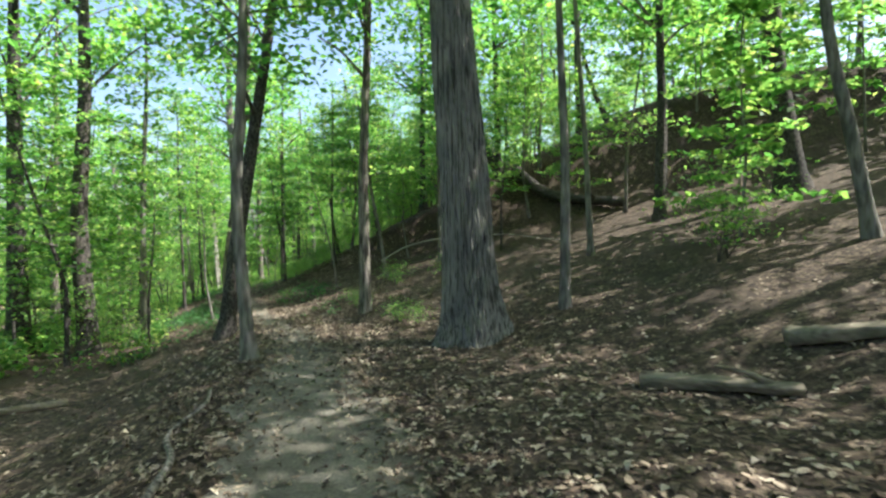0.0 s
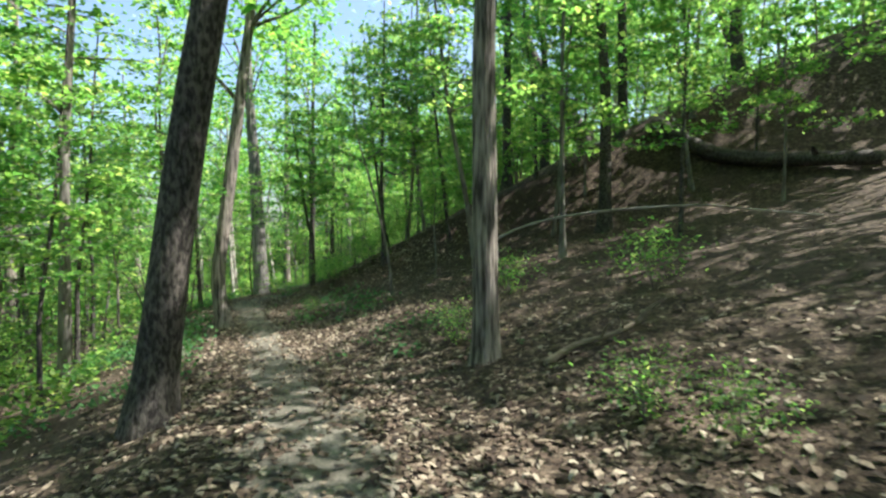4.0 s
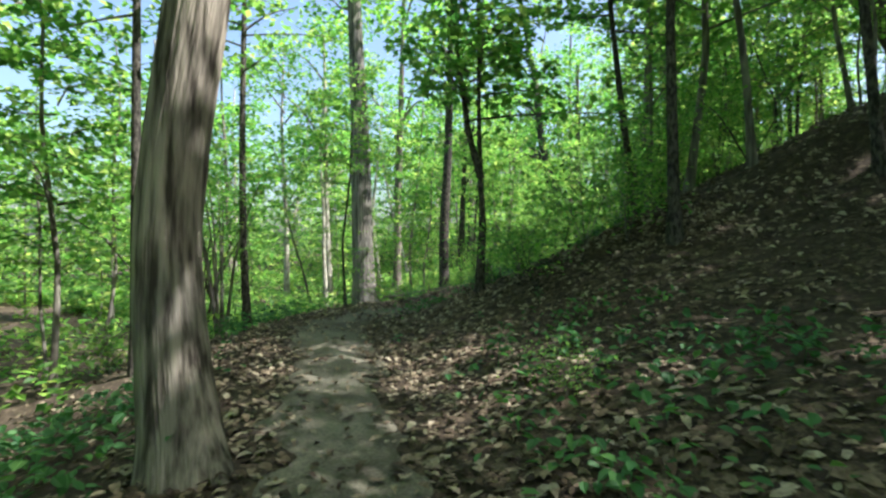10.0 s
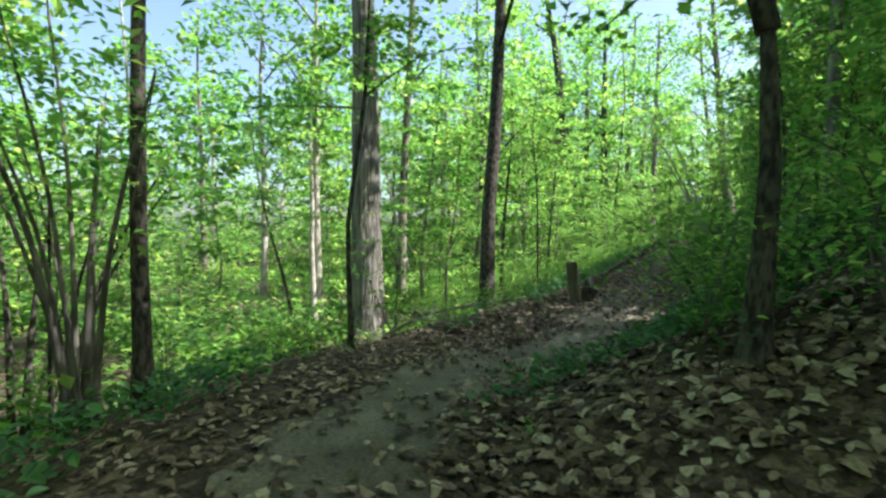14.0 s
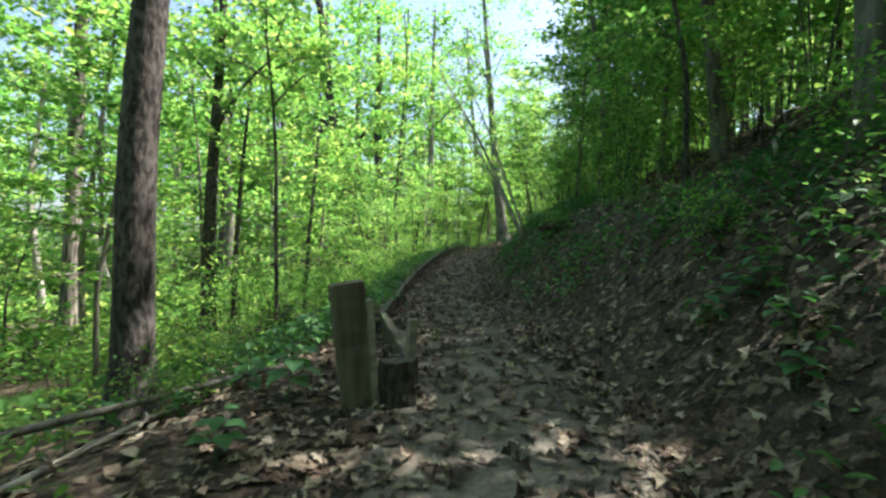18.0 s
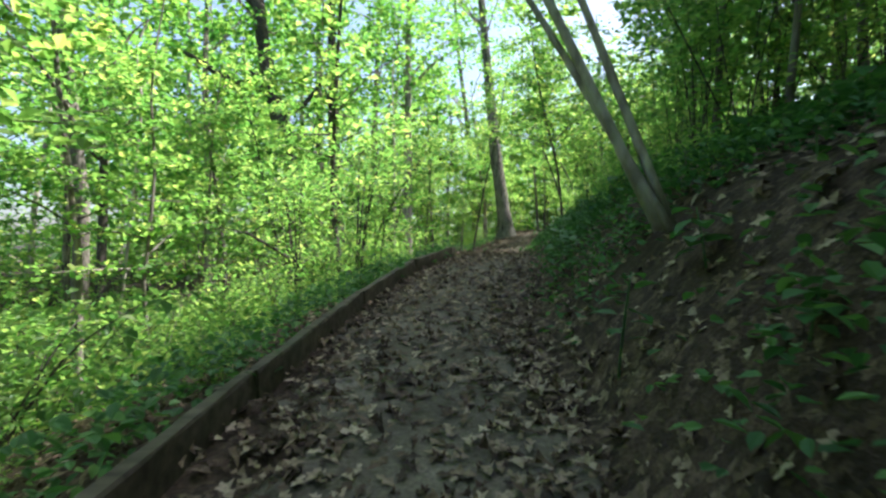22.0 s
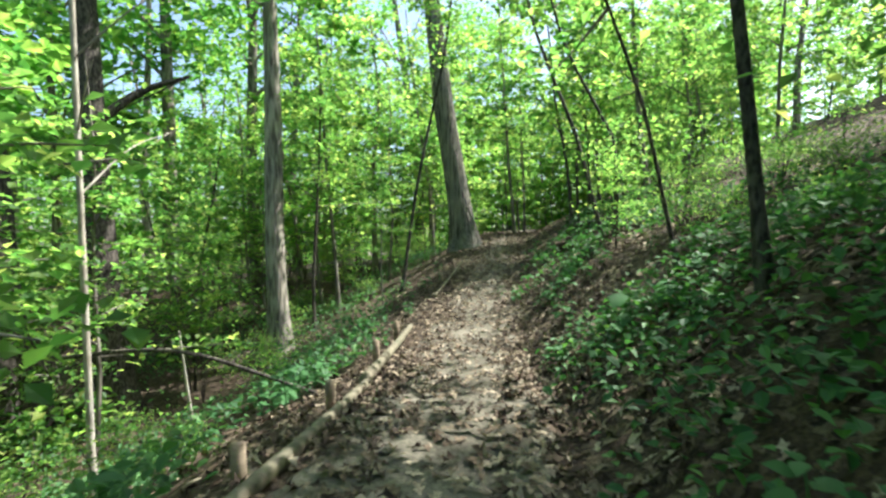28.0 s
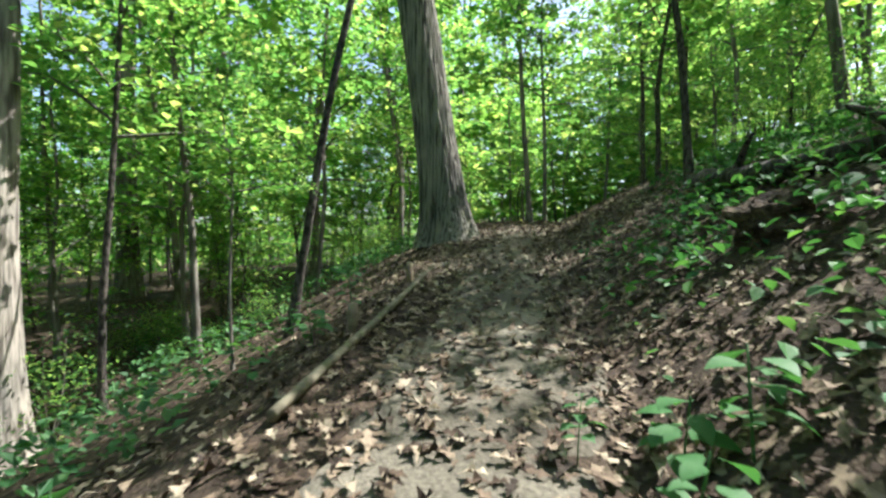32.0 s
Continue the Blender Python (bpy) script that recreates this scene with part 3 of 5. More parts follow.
# Trees along the first stretch.
tree(0.62, 10.8, 0.56, (-0.17, 0.05, 3.6), (-0.42, 0.1, 7.3), 21, OAK_BARK, "massive oak trunk with deeply furrowed grey bark beside the trail", C2, 0.45, 1.2, 3, "oak_tree", 310, 0.085, 0.62)
tree(-2.45, 15.9, 0.18, (0.0, 0.1, 4.4), (0.2, 0.15, 8.0), 17, BROWN_BARK, "slim tree with brown ridged bark among fallen leaves", C1, 0.5, 0.8, 3, sides=100, ridge=0.05, flare=0.35)
tree(2.6, 11.0, 0.115, (0.05, 0.1, 3.1), (-0.05, 0.2, 6.6), 15, GREY_BARK, "slender straight tree with smooth grey bark at the hill's foot", C1, 0.5, 0.95, 2)
# Added tree: its high crown shades the trail to its left.
tree(4.6, 16.0, 0.1, (-0.15, 0, 3.4), (-0.4, 0, 7.0), 17, GREY_BARK, "slim grey tree with a high crown, added to shade the trail", C0, 0.5, 0.95, 1)
tree(-3.65, 9.5, 0.13, (-0.2, 0.1, 3.1), (0.02, 0.2, 6.3), 12, GREY_BARK, "slender grey tree bending over the trail's edge", U2, 0.5, 1.1, 2)
tree(-6.26, 14.5, 0.235, (0.5, 0.1, 3.4), (1.2, 0.2, 7.2), 15, DARK_BARK, "leaning tree with dark scaly bark beside the trail", C1, 0.5, 0.8, 2)
tree(-13.0, 18.6, 0.34, (-0.3, 0.2, 4.8), (0.05, 0.4, 10.0), 19, DARK_BARK, "dark upright tree standing in the flat wood", C0, 0.5, 0.9, 2)
tree(-17.5, 20.9, 0.40, (0, 0.2, 4.8), (0, 0.4, 9.5), 20, DARK_BARK, "dark thick tree standing in the flat wood", C2, 0.5, 0.9, 2)
tree(-11.6, 19.7, 0.14, (0, 0.2, 5.2), (0.3, 0.4, 10.7), 13, GREY_BARK, "thin grey tree in the flat wood", U0, 0.5, 1.2, 1)
tree(11.8, 17.3, 0.42, (-0.3, 0.1, 2.1), (-0.6, 0.2, 4.2), 18, DARK_BARK, "thick dark tree on the hillside crest", C0, 0.5, 0.7, 2)
tree(8.2, 9.8, 0.13, (-0.34, 0.08, 1.9), (-0.8, 0.17, 3.9), 14, GREY_BARK, "crooked grey tree leaning on the hillside", C1, 0.5, 0.9, 1)
tree(-9.5, 22.8, 0.20, (-0.2, 0.05, 1.5), (0.08, 0.12, 3.6), 17, BROWN_BARK, "leaning tree with shaggy brown bark at the trail's edge", C1, 0.5, 0.9, 2, sides=100, ridge=0.05)
tree(-8.95, 19.8, 0.05, (-0.29, 0, 1.8), (-0.27, 0.08, 4.0), 7, GREY_BARK, "thin bent sapling with pale foot in leaf litter", U3, 0.45, 0.9, 0, "sapling")
tree(5.9, 43.2, 0.62, (-2.0, 0, 3.6), (-4.6, 0, 7.6), 19, DARK_BARK, "massive dark tree leaning out from the hillside", C0, 0.55, 0.6, 2, sink=0.6)
tree(9.5, 39.0, 0.2, (-0.29, 0, 1.76), (-0.67, 0, 3.7), 11, GREY_BARK, "slim tree leaning on the upper hillside", U0, 0.4, 1.2, 1)
tree(12.5, 38.5, 0.22, (-0.48, 0, 1.4), (-1.16, 0, 2.7), 12, DARK_BARK, "slim dark tree leaning on the upper hillside", U2, 0.4, 1.2, 1)
tree(8.5, 31.5, 0.26, (-0.1, 0, 1.6), (-0.2, 0, 3.4), 15, DARK_BARK, "dark tree near the hillside crest", C1, 0.4, 0.9, 1)
tree(-5.99, 28.2, 0.09, (-0.09, 0.1, 3.3), (0.02, 0.2, 6.7), 10, DARK_BARK, "thin dark tree on the lower hillside", U0, 0.4, 1.0, 1)
tree(-13.3, 26.2, 0.08, (-0.09, 0.1, 4.0), (-0.17, 0.2, 7.8), 11, DARK_BARK, "thin dark straight tree below the trail", U2, 0.45, 1.0, 1)
tree(-2.5, 22.5, 0.085, (-0.3, 0, 2.36), (-0.7, 0, 4.4), 9, GREY_BARK, "slim grey tree leaning over the leafy hillside", U1, 0.5, 1.1, 1)
tree(-14.4, 24.1, 0.065, (0.05, 0.1, 2.6), (-0.1, 0.1, 4.4), 8, DARK_BARK, "thin sapling below the trail", U3, 0.4, 1.1, 0, "sapling")
tree(-3.52, 28.2, 0.075, (-0.16, 0, 1.6), (-0.32, 0, 3.1), 9, DARK_BARK, "thin dark tree on the hillside", U0, 0.35, 1.0, 0)
tree(-4.96, 23.8, 0.045, (-0.14, 0, 1.4), (-0.43, 0, 2.7), 7.5, GREY_BARK, "thin pale sapling leaning on the leafy slope", U3, 0.5, 1.0, 0, "sapling")
tree(-6.2, 30.6, 0.075, (-0.31, 0, 1.9), (-0.6, 0, 4.4), 9, DARK_BARK, "thin dark tree leaning on the slope", U0, 0.4, 1.0, 0)
tree(-4.6, 29.6, 0.07, (-0.14, 0, 1.8), (-0.37, 0, 3.4), 9, GREY_BARK, "thin grey tree leaning on the slope", U1, 0.4, 1.0, 0)
tree(-3.83, 25.1, 0.03, (0.03, 0, 0.85), (-0.03, 0, 1.8), 4, GREY_BARK, "short thin sapling on the slope", U3, 0.5, 0.6, 0, "sapling")
tree(-19.0, 43.5, 0.17, (-0.2, 0, 3.3), (-0.3, 0, 6.2), 14, PALE_BARK, "pale-barked tree in the sunlit wood", C1, 0.5, 0.8, 1)
tree(-22.0, 44.4, 0.16, (0, 0, 3.0), (-0.1, 0, 5.8), 13, PALE_BARK, "pale-barked tree in the sunlit wood", C0, 0.5, 0.7, 1)
tree(-13.9, 29.6, 0.09, (-0.11, 0, 1.9), (-0.15, 0, 4.2), 11, DARK_BARK, "straight dark young tree below the trail", U0, 0.5, 1.0, 1)

# Trees along the bend.
tree(-15.05, 38.5, 0.46, (-0.16, 0, 3.8), (-0.26, 0, 7.2), 20, OAK_BARK, "tall thick oak with grey furrowed bark below the trail", C2, 0.6, 0.8, 0, "oak_tree", 200, 0.05, 0.5)
tree(-12.24, 30.75, 0.036, (-0.12, 0.05, 1.5), (0.05, 0.1, 3.0), 5.6, DARK_BARK, "thin dark sapling with bright leaves hanging over the trail's edge", U1, 0.5, 0.6, 0, "sapling")
tree(-11.7, 37.4, 0.19, (-0.02, 0, 2.3), (0.1, 0, 4.9), 15, DARK_BARK, "dark straight tree, one of a close pair", C1, 0.55, 0.8, 2, group="pair of dark trees")
tree(-12.95, 46.3, 0.20, (-0.1, 0, 2.3), (-0.05, 0, 5.0), 13, DARK_BARK, "slimmer dark tree, one of a close pair", U2, 0.5, 1.1, 1, group="pair of dark trees")
tree(-18.7, 42.5, 0.12, (-0.18, 0, 2.7), (-0.19, 0, 4.5), 11, PALE_BARK, "pale slim tree in the sunlit wood", U0, 0.5, 1.0, 0)
tree(-17.1, 38.5, 0.06, (-0.54, 0, 2.0), (-1.1, 0, 3.6), 6, DARK_BARK, "thin leaning sapling in the wood", U3, 0.5, 1.0, 0, "sapling")
tree(-21.0, 55.3, 0.15, (-0.7, 0, 5.2), (-0.2, 0, 9.8), 14, PALE_BARK, "pale thin tree, one of a leaning pair", U2, 0.6, 1.3, 0, group="leaning pale pair")
tree(-20.4, 60.5, 0.15, (-1.6, 0.2, 5.4), (-2.6, 0.4, 9.6), 13, PALE_BARK, "pale thin tree, one of a leaning pair", U3, 0.6, 1.0, 0, group="leaning pale pair")
tree(-12.4, 46.3, 0.08, (0, 0, 2.0), (0.11, -0.07, 4.6), 9, DARK_BARK, "thin dark sapling below the trail", U1, 0.5, 1.0, 0, "sapling")
tree(-10.6, 39.2, 0.032, (-0.05, 0, 1.6), (-0.1, 0, 3.1), 6, DARK_BARK, "very thin dark sapling below the trail", U3, 0.55, 0.8, 0, "sapling")
tree(-3.9, 39.2, 0.135, (-0.2, 0, 1.5), (-0.45, 0.05, 3.6), 11, GREY_BARK, "grey tree standing high on the shaded bank", U2, 0.45, 0.8, 1)
tree(-8.7, 66.1, 0.5, (-0.3, 0, 6.4), (-1.5, 0, 11.0), 24, DARK_BARK, "big forked oak beyond the thicket", C2, 0.55, 1.1, 3, "oak_tree", arms=((10.2, -3.8, 0.3, 1.6, 0.24), (9.0, 2.2, 0.4, 2.4, 0.16)))
tree(-12.9, 56.4, 0.05, (0.3, 0, 3.4), (0.6, 0, 7.0), 9, PALE_BARK, "dead bleached sapling with bare twigs", None, 0.5, 1, 4, "sapling")
tree(-5.1, 59.3, 0.04, (-0.05, 0, 3.0), (-0.1, 0, 6.5), 8.5, PALE_BARK, "dead bleached sapling with bare twigs", None, 0.5, 1, 5, "sapling")

# Trees along the last stretch.
tree(-3.26, 67.8, 0.29, (-0.1, 0.05, 3.0), (-0.07, 0.1, 6.6), 19, FLAKY_BARK, "straight tree with flaking pale bark and spread roots", C1, 0.5, 1.0, 1, sides=100, ridge=0.035, flare=0.8)
tree(2.8, 69.6, 0.40, (-0.3, 0.1, 2.3), (-0.6, 0.2, 4.4), 20, OAK_BARK, "thick oak with furrowed bark at the trail's crest", C2, 0.55, 0.8, 2, "oak_tree", 180, 0.05, 0.7)
tree(-6.75, 66.2, 0.42, (-0.25, 0.1, 3.1), (-0.35, 0.1, 6.0), 18, DARK_BARK, "thick dark tree below the trail", C0, 0.5, 0.9, 2)
tree(2.6, 61.6, 0.045, (-0.44, 0.15, 2.0), (-1.2, 0.4, 4.1), 7.5, DARK_BARK, "thin dark tree leaning from the bank", U1, 0.55, 0.9, 0, group="crossing thin trees")
tree(2.7, 61.4, 0.038, (0.07, 0, 1.8), (-0.86, 0.3, 3.7), 7, DARK_BARK, "thin dark tree leaning from the bank", U3, 0.6, 0.9, 0, group="crossing thin trees")
tree(-4.7, 62.9, 0.032, (-0.1, 0, 0.9), (-0.2, 0, 1.8), 2.0, PALE_BARK, "dead pale stick standing in the undergrowth", None, 0.5, 1, 0, "sapling")
tree(-0.13, 66.9, 0.055, (0.5, -0.17, 3.2), (1.27, -0.4, 6.6), 11, DARK_BARK, "curving dark tree in the thicket", U0, 0.55, 0.75, 1)
tree(-2.35, 68.2, 0.055, (0, 0, 1.6), (0.1, 0, 3.0), 8, DARK_BARK, "thin dark sapling in the thicket", U1, 0.45, 1.0, 0, "sapling")
tree(-0.7, 66.5, 0.02, (-0.04, 0, 1.0), (0, 0, 2.2), 3.6, GREY_BARK, "very thin sapling at the trail's edge", U3, 0.5, 0.5, 0, "sapling")
tree(5.9, 72.3, 0.08, (-0.08, 0, 1.3), (-0.22, 0, 3.0), 9, GREY_BARK, "grey slim tree at the trail's crest", U0, 0.4, 1.0, 0)
tree(6.6, 72.8, 0.06, (0, 0, 1.0), (0, 0, 2.3), 8, GREY_BARK, "grey slim tree at the trail's crest", U1, 0.4, 1.0, 0)
tree(-0.5, 55.6, 0.045, (-0.2, 0, 1.9), (-0.7, 0, 3.8), 6.6, DARK_BARK, "thin dark tree leaning from the bank over the trail", U2, 0.36, 0.95, 0)
tree(0.5, 57.4, 0.022, (-0.4, 0, 1.7), (-1.1, 0, 3.3), 6.0, DARK_BARK, "thin dark tree leaning from the bank over the trail", U0, 0.42, 0.9, 0)
tree(4.3, 65.4, 0.05, (-0.15, 0, 1.8), (-0.5, 0, 3.6), 6.5, DARK_BARK, "thin dark tree spreading leaf sprays over the trail", U2, 0.32, 1.1, 0)
tree(1.0, 77.0, 0.13, (0, 0, 2.3), (0, 0, 5), 12, GREY_BARK, "grey tree in the thicket beyond the crest", U2, 0.4, 1.2, 0)


def forked_tree():
    """The dark tree whose trunk parts in two above the slope."""
    root = tree(-8.9, 28.7, 0.085, (0.06, 0, 1.2), (0.02, 0.0, 2.0), 2.1, DARK_BARK, "dark tree forking into two stems on the slope", None, name="tree")
    for k, (dx, tall, me) in enumerate(((-0.75, 7.0, U2), (-0.1, 7.5, U1))):
        path = bend([(0.02, 0, 2.0), (dx * 0.35, 0.05 * k, 3.2), (dx, 0.1 * k, tall)], 14)
        part("stem", mesh_of("stem", *tube(path, np.linspace(0.07 - 0.02 * k, 0.02, 14), 9, 0.05, k), DARK_BARK, True), root)
        m = Matrix.Translation(path[5]) @ pose(0, 0, 0, 0, 0, 130 * k)
        part("crown", me[0], root, "", m)
        tagged(part("bough", me[1], root, "", m), kind="stuff")


forked_tree()


def stem_clump(x, y, label, lean, count, seed, mat, tall=3.4, thick=0.035, fan=0.9, reach=(0.2, 1.6)):
    """Several thin stems fanning from one foot, with leaves at their heads."""
    rng = np.random.default_rng(seed)
    root = thing("multi_stem_shrub", pose(x, y, float(height(x, y)) - 0.05), label, "shrub")
    tips = []
    for k in range(count):
        a = lean + rng.normal(0, fan)
        out = np.array([np.cos(a), np.sin(a), 0]) * rng.uniform(*reach)
        h = tall * rng.uniform(0.75, 1.2)
        path = bend([out * 0.05 + [rng.normal(0, 0.05), rng.normal(0, 0.05), 0], out * (0.4 if reach[0] < 1 else 0.52) + [0, 0, h * 0.55], out + [0, 0, h]], 12)
        part("stem", mesh_of("stem", *tube(path, np.linspace(thick * rng.uniform(0.6, 1.2), 0.008, 12), 7, 0.05, seed + k), mat, True), root)
        tips.append(path[-3:][rng.integers(0, 3, 160)] + rng.normal(0, 0.45, (160, 3)) * [1, 1, 0.5])
    part("crown", mesh_of("crown", *leaves(np.vstack(tips), 0.12, rng, 0.65), LEAF_LOW), root)


stem_clump(-14.3, 29.3, "fan of grey stems with green heads below the trail", 3.0, 9, 5, GREY_BARK, 3.6, 0.04)
stem_clump(-15.3, 29.8, "fan of thin dark stems below the trail", 0.6, 4, 6, DARK_BARK, 3.0, 0.04)
stem_clump(-16.5, 30.4, "leaning thin stems in the green flat wood", 2.8, 4, 7, DARK_BARK, 3.4, 0.045)
stem_clump(-5.1, 44.4, "cluster of pale stems leaning out from the bank", 2.85, 4, 8, PALE_BARK, 4.4, 0.045, 0.15, (1.9, 2.5))
stem_clump(-8.0, 50.6, "dark twisted stems in the trailside thicket", 2.5, 5, 9, DARK_BARK, 2.4, 0.022)
stem_clump(-6.9, 51.9, "dark bare-legged stems in the thicket", 1.5, 5, 10, DARK_BARK, 2.8, 0.03)


# ---- the wood round about: copies of a few whole trees ----
def template(r, tall, mat, crown, lift, size, limbs, name, label, group):
    t = tree(0, 0, r, (rngw.normal(0, 0.1), rngw.normal(0, 0.1), tall * 0.25), (rngw.normal(0, 0.25), rngw.normal(0, 0.25), tall * 0.55), tall, mat, label, crown, lift, size, limbs, name, group=group)
    return t


rngw = np.random.default_rng(77)
KINDS = [
    template(0.24, 19, BROWN_BARK, C0, 0.45, 1.0, 2, "tree", "tall brown-barked tree in the wood", "trees of the wood"),
    template(0.20, 17, DARK_BARK, C1, 0.42, 1.0, 2, "tree", "tall dark-barked tree in the wood", "trees of the wood"),
    template(0.30, 22, GREY_BARK, C2, 0.45, 1.0, 2, "tree", "tall grey-barked tree in the wood", "trees of the wood"),
    template(0.06, 9, DARK_BARK, U0, 0.30, 1.0, 0, "young_tree", "thin dark young tree with level leaf sprays", "young trees of the wood"),
    template(0.05, 7.5, GREY_BARK, U1, 0.30, 1.0, 0, "young_tree", "thin grey young tree with level leaf sprays", "young trees of the wood"),
    template(0.08, 10, GREY_BARK, U2, 0.28, 1.0, 0, "young_tree", "slim grey young tree with broad leaf sprays", "young trees of the wood"),
    template(0.045, 10, DARK_BARK, FAR_SPRAYS[0], 0.12, 1.0, 0, "young_tree", "slim young tree in the distant wood", "distant young trees"),
    template(0.04, 8, GREY_BARK, FAR_SPRAYS[1], 0.10, 1.0, 0, "young_tree", "slim young tree in the distant wood", "distant young trees"),
    template(0.22, 20, BROWN_BARK, FAR_HEADS[0], 0.28, 1.0, 0, "tree", "tall tree in the distant wood", "distant trees"),
    template(0.26, 21, PALE_BARK, FAR_HEADS[1], 0.30, 1.0, 0, "tree", "tall pale tree in the distant wood", "distant trees"),
    template(0.035, 5, DARK_BARK, U3, 0.25, 1.0, 0, "sapling", "thin sapling with fresh green leaves", "saplings of the wood"),
]
TAKEN = [(o.location.x, o.location.y) for o in scene.objects if o.parent is None and o.type == "EMPTY" and o not in KINDS]


STAND = []


def scatter(count, kinds, ok, apart, seed, box, low=0.8, high=1.25):
    rng, made, tries = np.random.default_rng(seed), 0, 0
    while made < count and tries < count * 40:
        tries += 1
        x, y = rng.uniform(box[0], box[2]), rng.uniform(box[1], box[3])
        lat = float(across(x, y)[0])
        if not ok(x, y, lat) or any((x - a) ** 2 + (y - b) ** 2 < apart**2 for a, b in TAKEN):
            continue
        TAKEN.append((x, y))
        s = rng.uniform(low, high)
        kind, at = kinds[rng.integers(len(kinds))], pose(x, y, float(height(x, y)) - 0.1, rng.normal(0, 2), rng.normal(0, 2), rng.uniform(0, 360)) @ Matrix.Scale(s, 4)
        if kind in KINDS[6:8]:
            STAND.append((kind, at))
        else:
            copy_thing(kind, at)
        made += 1


def stand(piece):
    """One piece of all the distant young trees, joined."""
    out = []
    for kind, at in STAND:
        for o in kind.children:
            if o.name.startswith(piece):
                v, f = np.empty(3 * len(o.data.vertices), np.float32), np.empty(len(o.data.loops), np.int32)
                o.data.vertices.foreach_get("co", v)
                o.data.loops.foreach_get("vertex_index", f)
                m = np.array(at @ o.matrix_basis)
                out.append((v.reshape(-1, 3) @ m[:3, :3].T + m[:3, 3], f.reshape(-1, 4)))
    return joined(out)


# Trees added to throw shade on trail, bank and slope, several out of view.
for x, y, k in ((7.0, 4.8, 0), (13.5, 9.0, 2), (10.5, -2.5, 1), (6.5, -4.0, 0), (10.0, 23.5, 1), (-1.2, 31.2, 1), (0.8, 34.0, 1), (9.0, 6.0, 1), (1.5, 25.5, 1), (3.2, 29.5, 1), (13.5, 13.5, 1), (8.2, 19.5, 1), (8.5, 52.5, 1), (8.0, 49.0, 0), (10.5, 56.0, 1),
                (1.2, 52.2, 5), (2.4, 55.2, 4), (-5.4, 30.4, 5), (-5.7, 32.6, 4), (6.6, 65.2, 5)):
    TAKEN.append((x, y))
    copy_thing(KINDS[k], pose(x, y, float(height(x, y)) - 0.1, 0, 0, 40 * x))
scatter(6, KINDS[:3], lambda x, y, l: -20 < l < -9, 4.4, 18, (-36, 2, 0, 32), 0.85, 1.2)
scatter(13, KINDS[:3], lambda x, y, l: (-18 < l < -7 and (y < 3 or y > 45)) or (12 < l < 24 and y > 72), 4.2, 1, (-36, -12, 30, 88), 0.85, 1.2)
scatter(58, KINDS[3:6], lambda x, y, l: (-9 < l < -3.6 and (y < 56 or l < -6) and not 2 < y < 16 and not 32 < y < 41) or ((3.8 if y < 51 else 5.8) < l < 9 and (38 < y < 49 or y > 69)), 1.9, 2, (-30, -4, 24, 84))
scatter(20, KINDS[3:6], lambda x, y, l: y > 68 and (-9 < l < -1.8 or 1.8 < l < 10), 1.5, 12, (-12, 66, 24, 92))
scatter(7, KINDS[:3], lambda x, y, l: y > 74 and (l < -3 or l > 3.5), 4.0, 16, (-8, 74, 30, 100), 0.8, 1.1)
scatter(24, KINDS[4:6], lambda x, y, l: 3 < l < 9, 1.4, 20, (-14, 42, 8, 49.5), 0.8, 1.2)
scatter(24, KINDS[3:6], lambda x, y, l: 7.5 < l < 15, 1.7, 41, (-6, 22, 14, 40), 0.8, 1.15)
scatter(14, KINDS[3:6], lambda x, y, l: 9.5 < l < 20, 2.2, 42, (-4, 42, 20, 60), 0.85, 1.2)
scatter(6, KINDS[:2], lambda x, y, l: 12 < l < 22, 5.0, 43, (-2, 44, 22, 60), 0.85, 1.1)
scatter(66, KINDS[6:8], lambda x, y, l: y > 76 and (abs(l) > 1.8 or y > 86) and -10 < l < 14, 1.7, 14, (-8, 76, 46, 112), 0.9, 1.5)
scatter(24, KINDS[3:6], lambda x, y, l: 2.6 < l < 5.5, 1.5, 15, (-16, 38, 10, 50), 0.7, 1.0)
scatter(6, KINDS[4:6], lambda x, y, l: 6 < l < 9, 1.6, 44, (0, 55, 14, 69), 0.8, 1.1)
scatter(16, KINDS[5:6], lambda x, y, l: 2.4 < l < 4.6, 1.9, 13, (-20, 34, 8, 48), 1.1, 1.45)
scatter(18, [KINDS[10], KINDS[4]], lambda x, y, l: -13 < l < -5.5 or (y > 70 and -8 < l < -2.5), 1.3, 22, (-16, 60, 8, 84), 0.8, 1.1)
scatter(24, KINDS[10:], lambda x, y, l: (-14 < l < -3.2 and (16 < y < 31 or y > 41)) or (3.2 < l < 12 and y > 30), 1.4, 3, (-28, 4, 18, 84))
scatter(34, KINDS[6:8], lambda x, y, l: -36 < l < -14, 2.0, 21, (-60, 0, 0, 64), 0.7, 1.2)
scatter(14, KINDS[6:8], lambda x, y, l: 20 < l < 34, 2.0, 23, (4, 16, 40, 40), 0.9, 1.3)
scatter(96, KINDS[6:8], lambda x, y, l: -34 < l < -12 or 9 < l < 28, 2.3, 4, (-55, -10, 40, 120), 0.8, 1.3)
scatter(14, KINDS[8:10], lambda x, y, l: -34 < l < -9, 4.0, 45, (-28, 66, -6, 98), 0.85, 1.1)
scatter(70, KINDS[8:10], lambda x, y, l: -60 < l < -30 or (16 < l < 50 and (y > 52 or l > 28)), 4.4, 5, (-80, -25, 60, 135), 0.85, 1.3)
